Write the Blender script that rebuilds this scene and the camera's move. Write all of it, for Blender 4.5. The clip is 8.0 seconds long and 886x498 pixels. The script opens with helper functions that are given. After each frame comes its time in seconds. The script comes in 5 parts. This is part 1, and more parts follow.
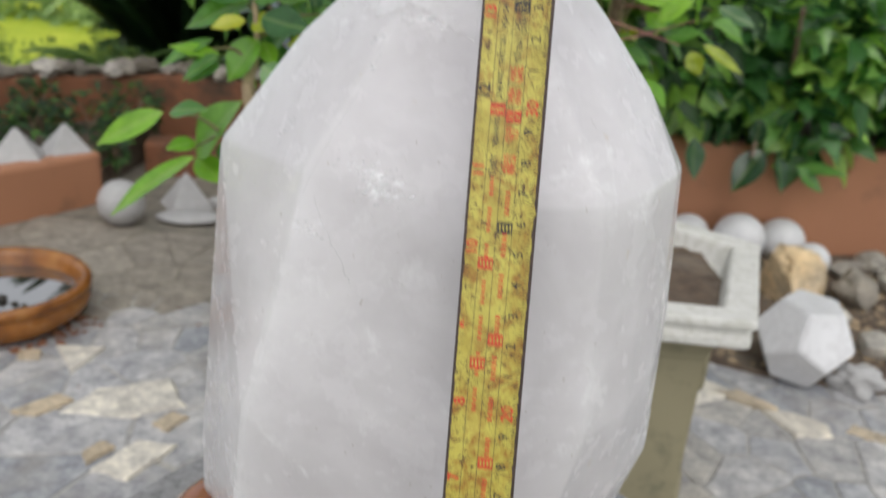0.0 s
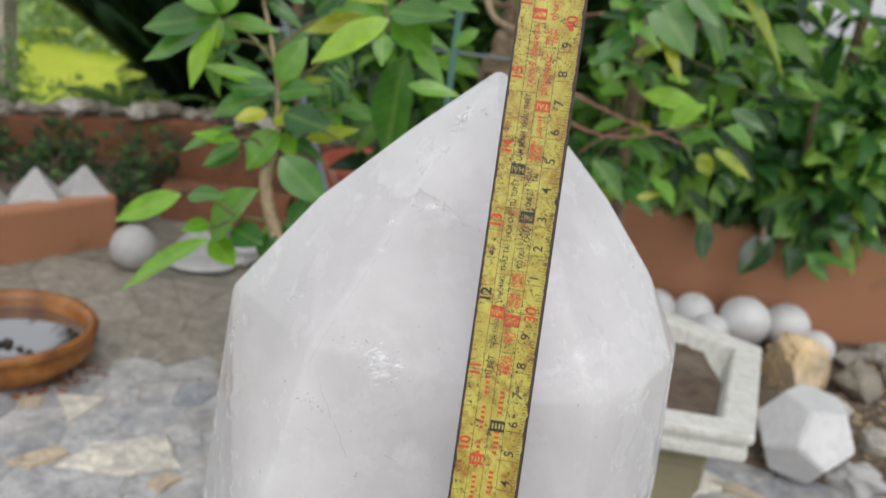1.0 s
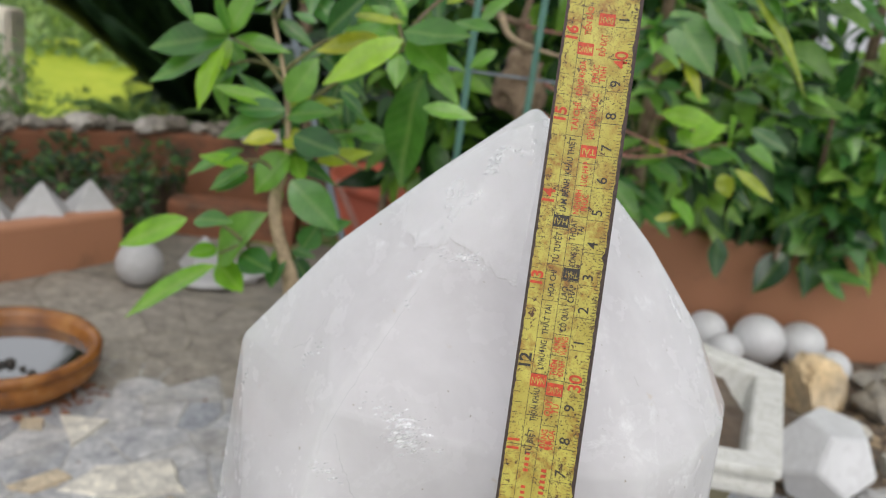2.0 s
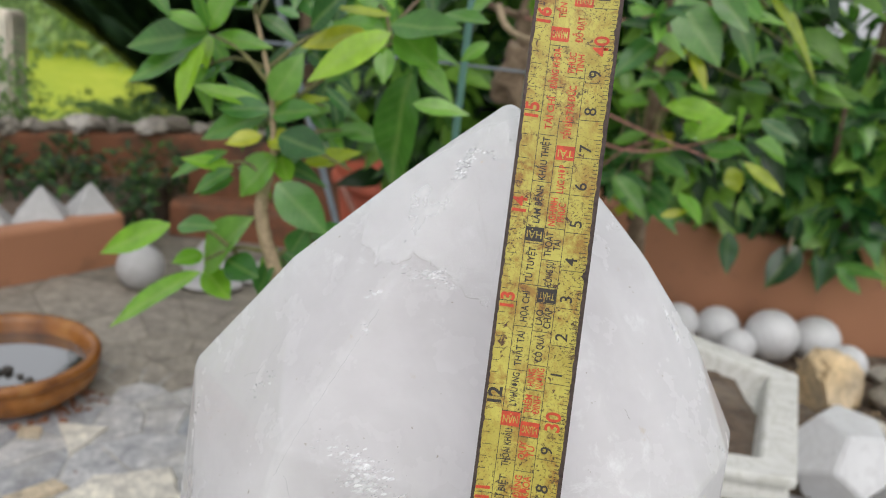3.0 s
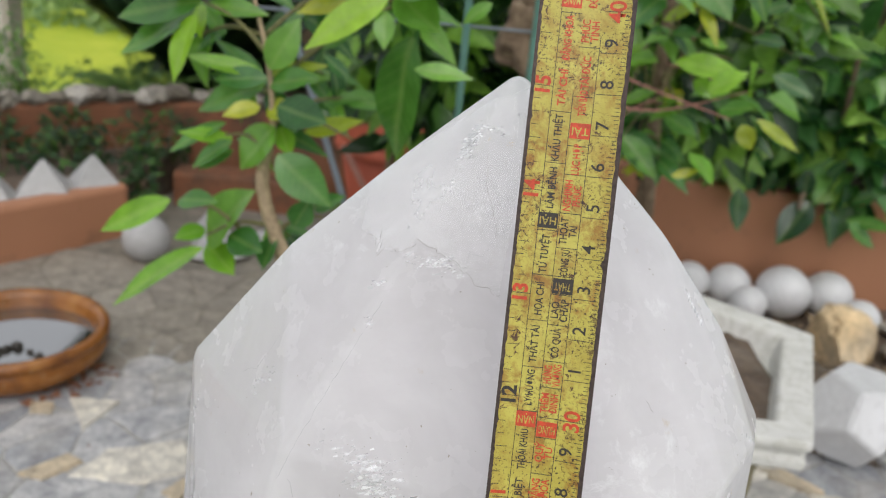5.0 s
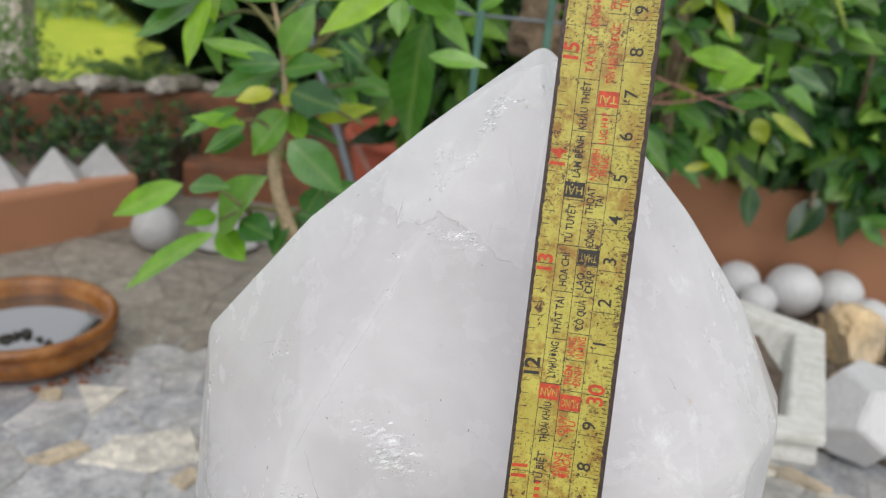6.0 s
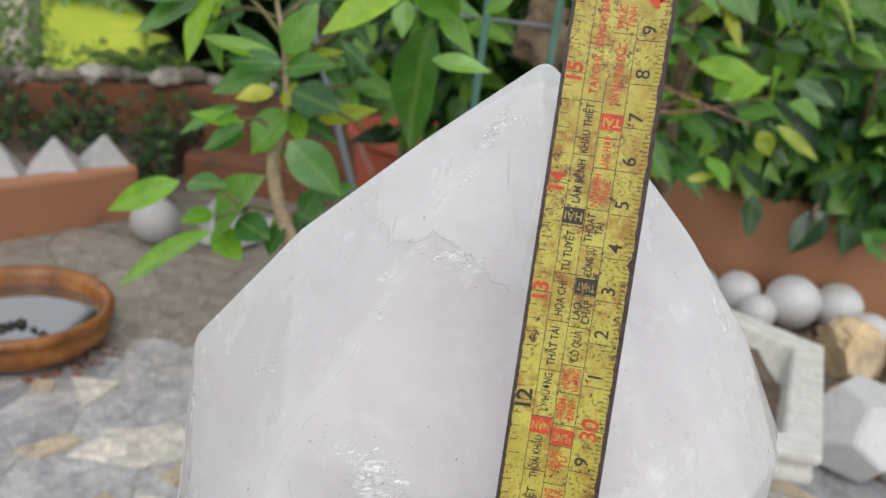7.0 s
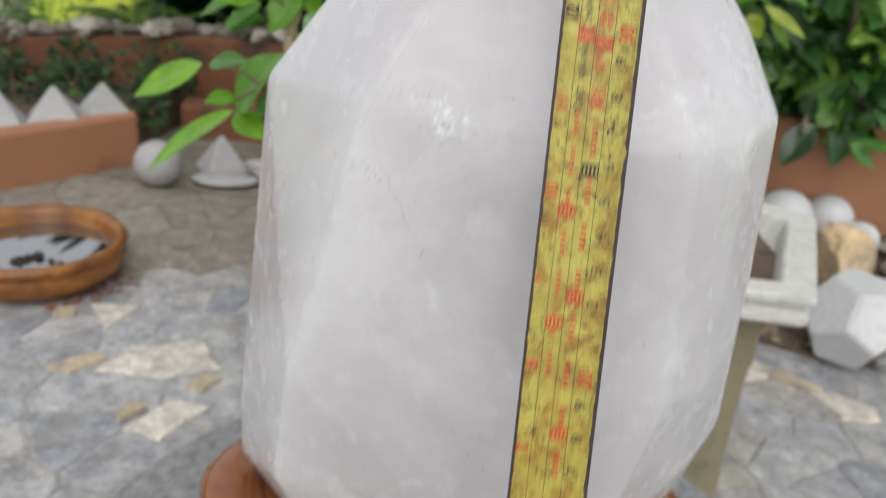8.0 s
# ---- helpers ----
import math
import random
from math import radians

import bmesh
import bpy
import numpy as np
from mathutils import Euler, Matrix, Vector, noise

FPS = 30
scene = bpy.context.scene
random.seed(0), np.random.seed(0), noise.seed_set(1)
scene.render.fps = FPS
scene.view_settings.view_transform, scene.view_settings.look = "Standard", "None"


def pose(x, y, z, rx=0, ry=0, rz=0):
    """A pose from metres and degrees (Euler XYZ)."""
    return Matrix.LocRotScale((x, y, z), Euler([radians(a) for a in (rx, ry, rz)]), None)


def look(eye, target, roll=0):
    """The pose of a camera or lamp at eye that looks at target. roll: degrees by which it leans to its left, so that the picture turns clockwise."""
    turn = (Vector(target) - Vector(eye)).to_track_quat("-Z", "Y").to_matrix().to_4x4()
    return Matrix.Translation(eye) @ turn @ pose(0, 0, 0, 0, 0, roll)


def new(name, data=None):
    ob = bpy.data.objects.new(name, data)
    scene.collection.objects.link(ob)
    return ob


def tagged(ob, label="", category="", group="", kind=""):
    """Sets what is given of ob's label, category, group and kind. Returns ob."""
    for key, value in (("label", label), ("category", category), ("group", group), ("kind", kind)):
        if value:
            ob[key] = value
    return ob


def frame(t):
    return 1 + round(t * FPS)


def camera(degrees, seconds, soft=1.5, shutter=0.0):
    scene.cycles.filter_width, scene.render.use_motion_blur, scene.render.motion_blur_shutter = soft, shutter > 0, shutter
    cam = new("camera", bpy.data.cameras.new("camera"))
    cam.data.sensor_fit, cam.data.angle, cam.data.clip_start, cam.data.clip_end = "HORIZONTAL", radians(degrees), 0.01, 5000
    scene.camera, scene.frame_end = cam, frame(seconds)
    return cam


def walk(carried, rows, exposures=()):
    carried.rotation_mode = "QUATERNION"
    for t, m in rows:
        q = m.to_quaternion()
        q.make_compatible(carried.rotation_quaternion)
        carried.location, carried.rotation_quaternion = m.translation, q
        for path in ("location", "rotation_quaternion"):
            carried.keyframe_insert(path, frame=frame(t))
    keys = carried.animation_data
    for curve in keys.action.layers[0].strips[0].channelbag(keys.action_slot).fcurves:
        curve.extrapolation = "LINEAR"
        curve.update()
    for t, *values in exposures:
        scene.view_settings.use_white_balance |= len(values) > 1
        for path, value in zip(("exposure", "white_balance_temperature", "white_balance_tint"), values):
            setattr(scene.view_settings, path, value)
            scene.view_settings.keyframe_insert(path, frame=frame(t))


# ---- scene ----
# ---------------------------------------------------------------- camera
cam = camera(58.1, 8.0, soft=1.0, shutter=0.4)
cam.data.dof.use_dof = True
cam.data.dof.focus_distance = 0.222
cam.data.dof.aperture_fstop = 17.0
PATH = [
    (0, (0.121, 0.079, 0.726), (0.002, 1.943, 0.011), 5.3),
    (0.5, (0.11, 0.083, 0.771), (-0.027, 1.961, 0.098), 7.6),
    (1, (0.117, 0.085, 0.78), (-0.038, 1.982, 0.164), 8.6),
    (1.5, (0.102, 0.104, 0.789), (-0.067, 2.006, 0.194), 8.6),
    (2, (0.103, 0.115, 0.785), (-0.07, 2.017, 0.192), 8.6),
    (3.5, (0.117, 0.164, 0.783), (-0.088, 2.051, 0.152), 6.8),
    (4, (0.114, 0.166, 0.785), (-0.086, 2.041, 0.119), 6.3),
    (4.5, (0.112, 0.169, 0.786), (-0.088, 2.036, 0.097), 6.0),
    (6, (0.108, 0.169, 0.777), (-0.109, 2.026, 0.066), 6.6),
    (6.5, (0.104, 0.173, 0.773), (-0.112, 2.028, 0.057), 7.6),
    (7, (0.108, 0.179, 0.78), (-0.109, 2.034, 0.066), 8.3),
    (7.5, (0.115, 0.156, 0.755), (-0.105, 2.015, 0.052), 8.0),
    (8, (0.107, 0.102, 0.706), (-0.078, 1.932, -0.08), 6.0),
]

EXPOSURE = -0.16
walk(cam, [(t, look(eye, target, roll)) for t, eye, target, roll in PATH])
scene.view_settings.exposure = EXPOSURE

# ---------------------------------------------------------------- sky and sun
SUN_ELEVATION, SUN_ROTATION = radians(52), radians(171)
world = bpy.data.worlds.new("sky")
scene.world = world
world.use_nodes = True
wn, wl = world.node_tree.nodes, world.node_tree.links
wn.clear()
sky = wn.new("ShaderNodeTexSky")
sky.sky_type, sky.sun_disc = "NISHITA", False
sky.sun_elevation, sky.sun_rotation, sky.dust_density = SUN_ELEVATION, SUN_ROTATION, 4.0
grey = wn.new("ShaderNodeHueSaturation")
grey.inputs["Saturation"].default_value = 0.25
back = wn.new("ShaderNodeBackground")
back.inputs["Strength"].default_value = 0.20
wout = wn.new("ShaderNodeOutputWorld")
wl.new(sky.outputs[0], grey.inputs["Color"])
cloud = wn.new("ShaderNodeMix")
cloud.data_type = "RGBA"
cloud.inputs[0].default_value = 0.5
cloud.inputs[7].default_value = (4.9, 5.0, 5.25, 1)
wl.new(grey.outputs[0], cloud.inputs[6])
wl.new(cloud.outputs[2], back.inputs["Color"])
wl.new(back.outputs[0], wout.inputs["Surface"])
sun = new("sun", bpy.data.lights.new("sun", "SUN"))
sun.data.energy, sun.data.angle, sun.data.color = 0.5, radians(80), (1.0, 0.97, 0.93)
sun.matrix_world = look((0.25, -1.5, 1.95), (0, 0, 0))


# ---------------------------------------------------------------- materials
class Nodes:
    """A principled material with a few shorthands."""

    def __init__(self, name, rough=0.6, metallic=0.0, spec=0.5):
        self.mat = bpy.data.materials.new(name)
        self.mat.use_nodes = True
        self.tree = self.mat.node_tree
        self.bsdf = self.tree.nodes["Principled BSDF"]
        self.out = self.tree.nodes["Material Output"]
        self.set("Roughness", rough)
        self.set("Metallic", metallic)
        self.set("Specular IOR Level", spec)

    def set(self, key, value):
        self.bsdf.inputs[key].default_value = value

    def node(self, kind, **inputs):
        n = self.tree.nodes.new(kind)
        for key, value in inputs.items():
            n.inputs[key.replace("_", " ")].default_value = value
        return n

    def link(self, a, b):
        self.tree.links.new(a, b)

    def coords(self):
        return self.node("ShaderNodeTexCoord").outputs["Object"]

    def place(self):
        return self.node("ShaderNodeNewGeometry").outputs["Position"]

    def noise(self, scale, detail=4.0, rough=0.55, where=None, distort=0.0):
        n = self.node("ShaderNodeTexNoise", Scale=scale, Detail=detail, Roughness=rough, Distortion=distort)
        self.link(where if where is not None else self.place(), n.inputs["Vector"])
        return n.outputs["Fac"]

    def ramp(self, fac, *stops):
        n = self.node("ShaderNodeValToRGB")
        e = n.color_ramp.elements
        while len(e) < len(stops):
            e.new(0.5)
        for el, (p, c) in zip(e, stops):
            el.position, el.color = p, (*c, 1) if len(c) == 3 else c
        self.link(fac, n.inputs["Fac"])
        return n.outputs["Color"]

    def mix(self, fac, a, b, mode="MIX"):
        n = self.node("ShaderNodeMix")
        n.data_type, n.blend_type = "RGBA", mode
        ins = [n.inputs[0], n.inputs[6], n.inputs[7]]
        for sock, v in zip(ins, (fac, a, b)):
            if isinstance(v, bpy.types.NodeSocket):
                self.link(v, sock)
            elif isinstance(v, (int, float)):
                sock.default_value = v
            else:
                sock.default_value = (*v, 1)
        return n.outputs[2]

    def colour(self, sock):
        self.link(sock, self.bsdf.inputs["Base Color"])

    def bump(self, height, strength=0.3, distance=0.002):
        n = self.node("ShaderNodeBump", Strength=strength, Distance=distance)
        self.link(height, n.inputs["Height"])
        self.link(n.outputs[0], self.bsdf.inputs["Normal"])
        return n

    def random(self):
        return self.node("ShaderNodeObjectInfo").outputs["Random"]

    def island(self):
        return self.node("ShaderNodeNewGeometry").outputs["Random Per Island"]


def quartz_material():
    m = Nodes("milky_quartz", 0.16, spec=0.32)
    p = m.place()
    cloud = m.ramp(m.noise(16, 5, 0.6, p, 0.6), (0.35, (0.582, 0.562, 0.576)), (0.52, (0.636, 0.616, 0.632)), (0.68, (0.698, 0.677, 0.693)))
    plane = m.noise(13, 6, 0.62, p, 0.15)
    sheet = m.ramp(plane, (0.50, (0, 0, 0)), (0.56, (0.10, 0.10, 0.10)), (0.66, (0.02, 0.02, 0.02)))
    c = m.mix(sheet, cloud, (0.82, 0.81, 0.82))
    rim = m.ramp(plane, (0.508, (0, 0, 0)), (0.516, (0.10, 0.10, 0.10)), (0.530, (0, 0, 0)))
    part_of = m.ramp(m.noise(24, 2, 0.5, p), (0.50, (0, 0, 0)), (0.62, (1, 1, 1)))
    c = m.mix(m.mix(1.0, rim, part_of, "MULTIPLY"), c, (0.90, 0.90, 0.91))
    veil = m.ramp(m.noise(70, 6, 0.7, p, 0.5), (0.56, (0, 0, 0)), (0.68, (1, 1, 1)))
    veil_zone = m.ramp(m.noise(13, 2, 0.5, p), (0.48, (0, 0, 0)), (0.62, (0.6, 0.6, 0.6)))
    c = m.mix(m.mix(1.0, veil, veil_zone, "MULTIPLY"), c, (0.86, 0.86, 0.87))
    hair = m.ramp(m.noise(30, 4, 0.6, p, 3.0), (0.494, (0, 0, 0)), (0.5, (0.35, 0.35, 0.35)), (0.506, (0, 0, 0)))
    c = m.mix(m.mix(1.0, hair, m.ramp(m.noise(17, 2, 0.5, p), (0.56, (0, 0, 0)), (0.64, (1, 1, 1))), "MULTIPLY"), c, (0.42, 0.40, 0.38))
    speck = m.ramp(m.noise(420, 2, 0.5, p), (0.745, (0, 0, 0)), (0.76, (1, 1, 1)))
    c = m.mix(m.mix(1.0, speck, (0.7, 0.7, 0.7), "MULTIPLY"), c, (0.28, 0.24, 0.18))
    rust = m.ramp(m.noise(110, 4, 0.6, p), (0.70, (0, 0, 0)), (0.78, (0.5, 0.5, 0.5)))
    c = m.mix(rust, c, (0.50, 0.40, 0.27))
    m.colour(c)
    m.set("Subsurface Weight", 1.0)
    m.set("Subsurface Radius", (1.0, 1.0, 1.0))
    m.set("Subsurface Scale", 0.11)
    m.link(m.ramp(m.noise(60, 4, 0.6, p), (0.3, (0.12, 0.12, 0.12)), (0.7, (0.34, 0.34, 0.34))), m.bsdf.inputs["Roughness"])
    m.bump(m.noise(38, 4, 0.5, p), 0.25, 0.0015)
    return m.mat


def fracture_material():
    """Glassy flakes inside the stone: each one more or less clear, with a mirror-like face."""
    m = Nodes("quartz_fracture", 0.12, spec=1.0)
    m.colour(m.ramp(m.island(), (0.0, (0.55, 0.55, 0.57)), (0.5, (0.85, 0.85, 0.87)), (1.0, (0.97, 0.97, 0.98))))
    clear = m.node("ShaderNodeBsdfTransparent")
    mixer = m.node("ShaderNodeMixShader")
    m.link(m.ramp(m.island(), (0.0, (0.12, 0.12, 0.12)), (0.6, (0.42, 0.42, 0.42)), (0.9, (0.80, 0.80, 0.80)), (1.0, (1.0, 1.0, 1.0))), mixer.inputs[0])
    m.link(clear.outputs[0], mixer.inputs[1])
    m.link(m.bsdf.outputs[0], mixer.inputs[2])
    m.link(mixer.outputs[0], m.out.inputs["Surface"])
    return m.mat


def veil_material(name, tone, strength, scale):
    """A thin milky sheet in the stone, clearer in patches."""
    m = Nodes(name, 0.15, spec=0.8)
    m.set("Base Color", (*tone, 1))
    clear = m.node("ShaderNodeBsdfTransparent")
    mixer = m.node("ShaderNodeMixShader")
    m.link(m.ramp(m.noise(scale, 5, 0.65), (0.32, (strength * 0.15,) * 3), (0.55, (strength,) * 3), (0.75, (strength * 1.5,) * 3)), mixer.inputs[0])
    m.link(clear.outputs[0], mixer.inputs[1])
    m.link(m.bsdf.outputs[0], mixer.inputs[2])
    m.link(mixer.outputs[0], m.out.inputs["Surface"])
    return m.mat


def paint_material(name, colour, worn, scale=30.0, rough=0.5, amount=(0.55, 0.68), bump=0.1):
    m = Nodes(name, rough)
    n = m.noise(scale, 6, 0.65)
    tone = m.ramp(m.noise(scale * 0.2, 3), (0.3, [c * 0.86 for c in colour]), (0.7, [min(1, c * 1.1) for c in colour]))
    m.colour(m.mix(m.ramp(n, (amount[0], (0, 0, 0)), (amount[1], (1, 1, 1))), tone, worn))
    m.bump(m.noise(scale * 4, 4), bump, 0.002)
    return m.mat


def marble_material(name, base, vein, scale=14.0, rough=0.42):
    m = Nodes(name, rough)
    p = m.coords()
    tone = m.ramp(m.noise(scale, 4, 0.6, p), (0.3, [c * 0.85 for c in base]), (0.7, base))
    v = m.ramp(m.noise(scale * 0.8, 6, 0.6, p, 2.0), (0.44, (0, 0, 0)), (0.5, (0.32, 0.32, 0.32)), (0.56, (0, 0, 0)))
    dirt = m.ramp(m.noise(scale * 3, 5, 0.7, p), (0.58, (0, 0, 0)), (0.8, (0.5, 0.5, 0.5)))
    m.colour(m.mix(dirt, m.mix(v, tone, vein), [c * 0.6 for c in vein]))
    m.bump(m.noise(scale * 8, 4, 0.6, p), 0.2, 0.002)
    return m.mat


def stone_material(name, stops, scale=40.0, rough=0.75, each=True):
    """Stone in several tones: one tone a piece, mottled and grained."""
    m = Nodes(name, rough)
    base = m.ramp(m.random() if each else m.noise(6, 3), *stops)
    m.tree.nodes[-1].name = "tones"
    grain = m.ramp(m.noise(scale * 6, 4, 0.7), (0.25, (0.62, 0.62, 0.62)), (0.75, (1.25, 1.25, 1.25)))
    blot = m.ramp(m.noise(scale, 5, 0.7), (0.32, (0.6, 0.6, 0.62)), (0.5, (0.95, 0.95, 0.95)), (0.68, (1.35, 1.33, 1.28)))
    dust = m.ramp(m.noise(9, 5, 0.6), (0.5, (0, 0, 0)), (0.75, (0.5, 0.5, 0.5)))
    c = m.mix(1.0, m.mix(1.0, base, grain, "MULTIPLY"), blot, "MULTIPLY")
    m.colour(m.mix(dust, c, (0.33, 0.30, 0.25)))
    m.bump(m.noise(scale * 2, 6, 0.7), 0.5, 0.004)
    return m.mat


def leaf_material(name, dark, mid, bright, each=True, glow=0.35, rough=0.26):
    m = Nodes(name, rough, spec=0.8 if each else 0.4)
    r = m.random() if each else m.island()
    base = m.ramp(r, (0.0, dark), (0.55, mid), (0.88, bright), (1.0, [c * 1.15 for c in bright]))
    mott = m.ramp(m.noise(60, 4), (0.3, (0.75, 0.78, 0.7)), (0.7, (1.15, 1.12, 1.1)))
    c = m.mix(1.0, base, mott, "MULTIPLY")
    if each:
        xyz = m.node("ShaderNodeSeparateXYZ")
        m.link(m.coords(), xyz.inputs[0])
        half = m.node("ShaderNodeMath")
        half.operation = "ABSOLUTE"
        m.link(xyz.outputs[0], half.inputs[0])
        rib = m.ramp(half.outputs[0], (0.0, (0.26, 0.26, 0.26)), (0.0011, (0, 0, 0)))
        run = m.node("ShaderNodeMath")
        run.operation = "MULTIPLY_ADD"
        m.link(half.outputs[0], run.inputs[0])
        run.inputs[1].default_value = -0.8
        m.link(xyz.outputs[1], run.inputs[2])
        wave = m.node("ShaderNodeMath")
        wave.operation = "SINE"
        turns = m.node("ShaderNodeMath")
        turns.operation = "MULTIPLY"
        turns.inputs[1].default_value = 900.0
        m.link(run.outputs[0], turns.inputs[0])
        m.link(turns.outputs[0], wave.inputs[0])
        side = m.ramp(wave.outputs[0], (0.75, (0, 0, 0)), (1.0, (0.09, 0.09, 0.09)))
        pale = [0.35 * v + 0.65 * w for v, w in zip(bright, (0.45, 0.55, 0.22))]
        c = m.mix(side, m.mix(rib, c, pale), pale)
    m.colour(c)
    tr = m.node("ShaderNodeBsdfTranslucent")
    m.link(m.mix(1.0, c, (1.3, 1.35, 0.6), "MULTIPLY"), tr.inputs["Color"])
    mixer = m.node("ShaderNodeMixShader", Fac=glow)
    m.link(m.bsdf.outputs[0], mixer.inputs[1])
    m.link(tr.outputs[0], mixer.inputs[2])
    m.link(mixer.outputs[0], m.out.inputs["Surface"])
    m.bump(m.noise(180, 3), 0.15, 0.001)
    return m.mat


def plain(name, colour, rough=0.5, metallic=0.0, grain=80.0, vary=0.25, bump=0.15):
    m = Nodes(name, rough, metallic)
    m.colour(m.ramp(m.noise(grain, 5, 0.65), (0.3, [c * (1 - vary) for c in colour]), (0.7, [min(1, c * (1 + vary)) for c in colour])))
    m.bump(m.noise(grain * 3, 4), bump, 0.001)
    return m.mat


def bark_material():
    m = Nodes("bark", 0.85)
    p = m.place()
    m.colour(m.ramp(m.noise(70, 6, 0.7, p), (0.3, (0.10, 0.065, 0.04)), (0.55, (0.24, 0.17, 0.11)), (0.75, (0.38, 0.31, 0.23))))
    m.bump(m.noise(140, 5, 0.7, p), 0.8, 0.004)
    return m.mat


def glaze_material():
    m = Nodes("amber_glaze", 0.22)
    p = m.place()
    tone = m.ramp(m.noise(14, 5, 0.6, p), (0.3, (0.12, 0.040, 0.010)), (0.5, (0.27, 0.10, 0.020)), (0.72, (0.40, 0.18, 0.045)))
    wear = m.ramp(m.noise(70, 5, 0.7, p), (0.6, (0, 0, 0)), (0.72, (0.6, 0.6, 0.6)))
    m.colour(m.mix(wear, tone, (0.30, 0.24, 0.13)))
    m.bump(m.noise(60, 3, 0.5, p), 0.2, 0.002)
    return m.mat


def wood_material():
    m = Nodes("varnished_wood", 0.18)
    tc = m.node("ShaderNodeMapping")
    tc.inputs["Scale"].default_value = (1, 1, 7)
    m.link(m.place(), tc.inputs["Vector"])
    m.colour(m.ramp(m.noise(22, 6, 0.6, tc.outputs[0], 1.2), (0.3, (0.15, 0.035, 0.008)), (0.6, (0.33, 0.10, 0.02)), (0.8, (0.45, 0.16, 0.04))))
    m.set("Coat Weight", 0.6)
    m.set("Coat Roughness", 0.08)
    return m.mat


def tape_material():
    m = Nodes("yellow_tape_paint", 0.38)
    p = m.place()
    tone = m.ramp(m.noise(90, 4, 0.6, p), (0.3, (0.42, 0.34, 0.05)), (0.7, (0.58, 0.52, 0.10)))
    rust = m.ramp(m.noise(170, 6, 0.75, p, 0.4), (0.45, (0, 0, 0)), (0.62, (0.85, 0.85, 0.85)))
    zone = m.ramp(m.noise(70, 3, 0.5, p), (0.34, (0.2, 0.2, 0.2)), (0.54, (1, 1, 1)))
    c = m.mix(m.mix(1.0, rust, zone, "MULTIPLY"), tone, (0.27, 0.085, 0.008))
    pit = m.ramp(m.noise(1300, 4, 0.7, p), (0.555, (0, 0, 0)), (0.62, (1, 1, 1)))
    pits = m.mix(1.0, pit, m.ramp(m.noise(60, 3, 0.5, p), (0.44, (0.12, 0.12, 0.12)), (0.60, (1, 1, 1))), "MULTIPLY")
    c = m.mix(pits, c, (0.045, 0.022, 0.012))
    scab = m.ramp(m.noise(520, 5, 0.75, p, 0.6), (0.57, (0, 0, 0)), (0.60, (1, 1, 1)))
    scabs = m.mix(1.0, scab, m.ramp(m.noise(95, 3, 0.5, p), (0.44, (0, 0, 0)), (0.56, (1, 1, 1))), "MULTIPLY")
    m.colour(m.mix(scabs, c, (0.075, 0.03, 0.014)))
    m.bump(m.noise(700, 4, 0.6, p), 0.25, 0.0004)
    return m.mat


def water_material():
    m = Nodes("still_water", 0.02, spec=0.6)
    m.set("Base Color", (0.03, 0.03, 0.025, 1))
    m.set("IOR", 2.4)
    m.set("Coat Weight", 1.0)
    m.set("Coat IOR", 3.0)
    m.set("Coat Roughness", 0.01)
    return m.mat


QUARTZ, FRACTURE = quartz_material(), fracture_material()
VEIL = veil_material("milky_veil", (0.98, 0.98, 1.0), 0.22, 45)
CRACK, RUST = plain("crack_shade", (0.30, 0.285, 0.27), 0.5, 0, 600, 0.4), plain("iron_stain", (0.48, 0.36, 0.20), 0.5, 0, 900, 0.4)
TAPE, STEEL = tape_material(), plain("rusted_edge_steel", (0.06, 0.04, 0.035), 0.5, 0.3, 600, 0.5)
INK, RED_INK = plain("black_ink", (0.03, 0.025, 0.02), 0.5, 0, 900, 0.4), plain("red_ink", (0.56, 0.06, 0.02), 0.5, 0, 700, 0.3)
WOOD = wood_material()
PLINTH = plain("grey_granite", (0.25, 0.25, 0.25), 0.7, 0, 120, 0.4)
TERRACOTTA = paint_material("terracotta_paint", (0.41, 0.190, 0.102), (0.26, 0.13, 0.075), 9, 0.75, (0.56, 0.76))
# High wall and step: shade put into a darker, blotched terracotta.
SHADED_TERRACOTTA = paint_material("shaded_terracotta_paint", (0.22, 0.088, 0.043), (0.07, 0.045, 0.028), 7, 0.85, (0.46, 0.64))
RED_CLAY = paint_material("red_clay", (0.42, 0.095, 0.05), (0.28, 0.09, 0.06), 22, 0.7)
MARBLE = marble_material("white_marble", (0.76, 0.76, 0.77), (0.52, 0.51, 0.51), 9)
OLD_MARBLE = marble_material("weathered_marble", (0.74, 0.73, 0.69), (0.32, 0.31, 0.22), 26, 0.7)
GREY_MARBLE = marble_material("grey_marble", (0.48, 0.475, 0.47), (0.30, 0.29, 0.27), 18, 0.6)
CONCRETE = paint_material("olive_concrete", (0.27, 0.24, 0.15), (0.17, 0.16, 0.10), 16, 0.7)
PALE_STONE = stone_material("pale_stone", [(0.0, (0.66, 0.61, 0.52)), (1.0, (0.76, 0.72, 0.63))], 34)
PAVING = stone_material("paving_stone", [(0.0, (0.33, 0.345, 0.37)), (0.35, (0.43, 0.435, 0.45)), (0.62, (0.54, 0.53, 0.52)), (0.78, (0.40, 0.40, 0.41)), (0.93, (0.44, 0.43, 0.41)), (1.0, (0.48, 0.46, 0.42))], 24)
DUSTY = stone_material("dusty_paving", [(0.0, (0.29, 0.258, 0.215)), (0.6, (0.31, 0.278, 0.23)), (1.0, (0.34, 0.305, 0.255))], 30)
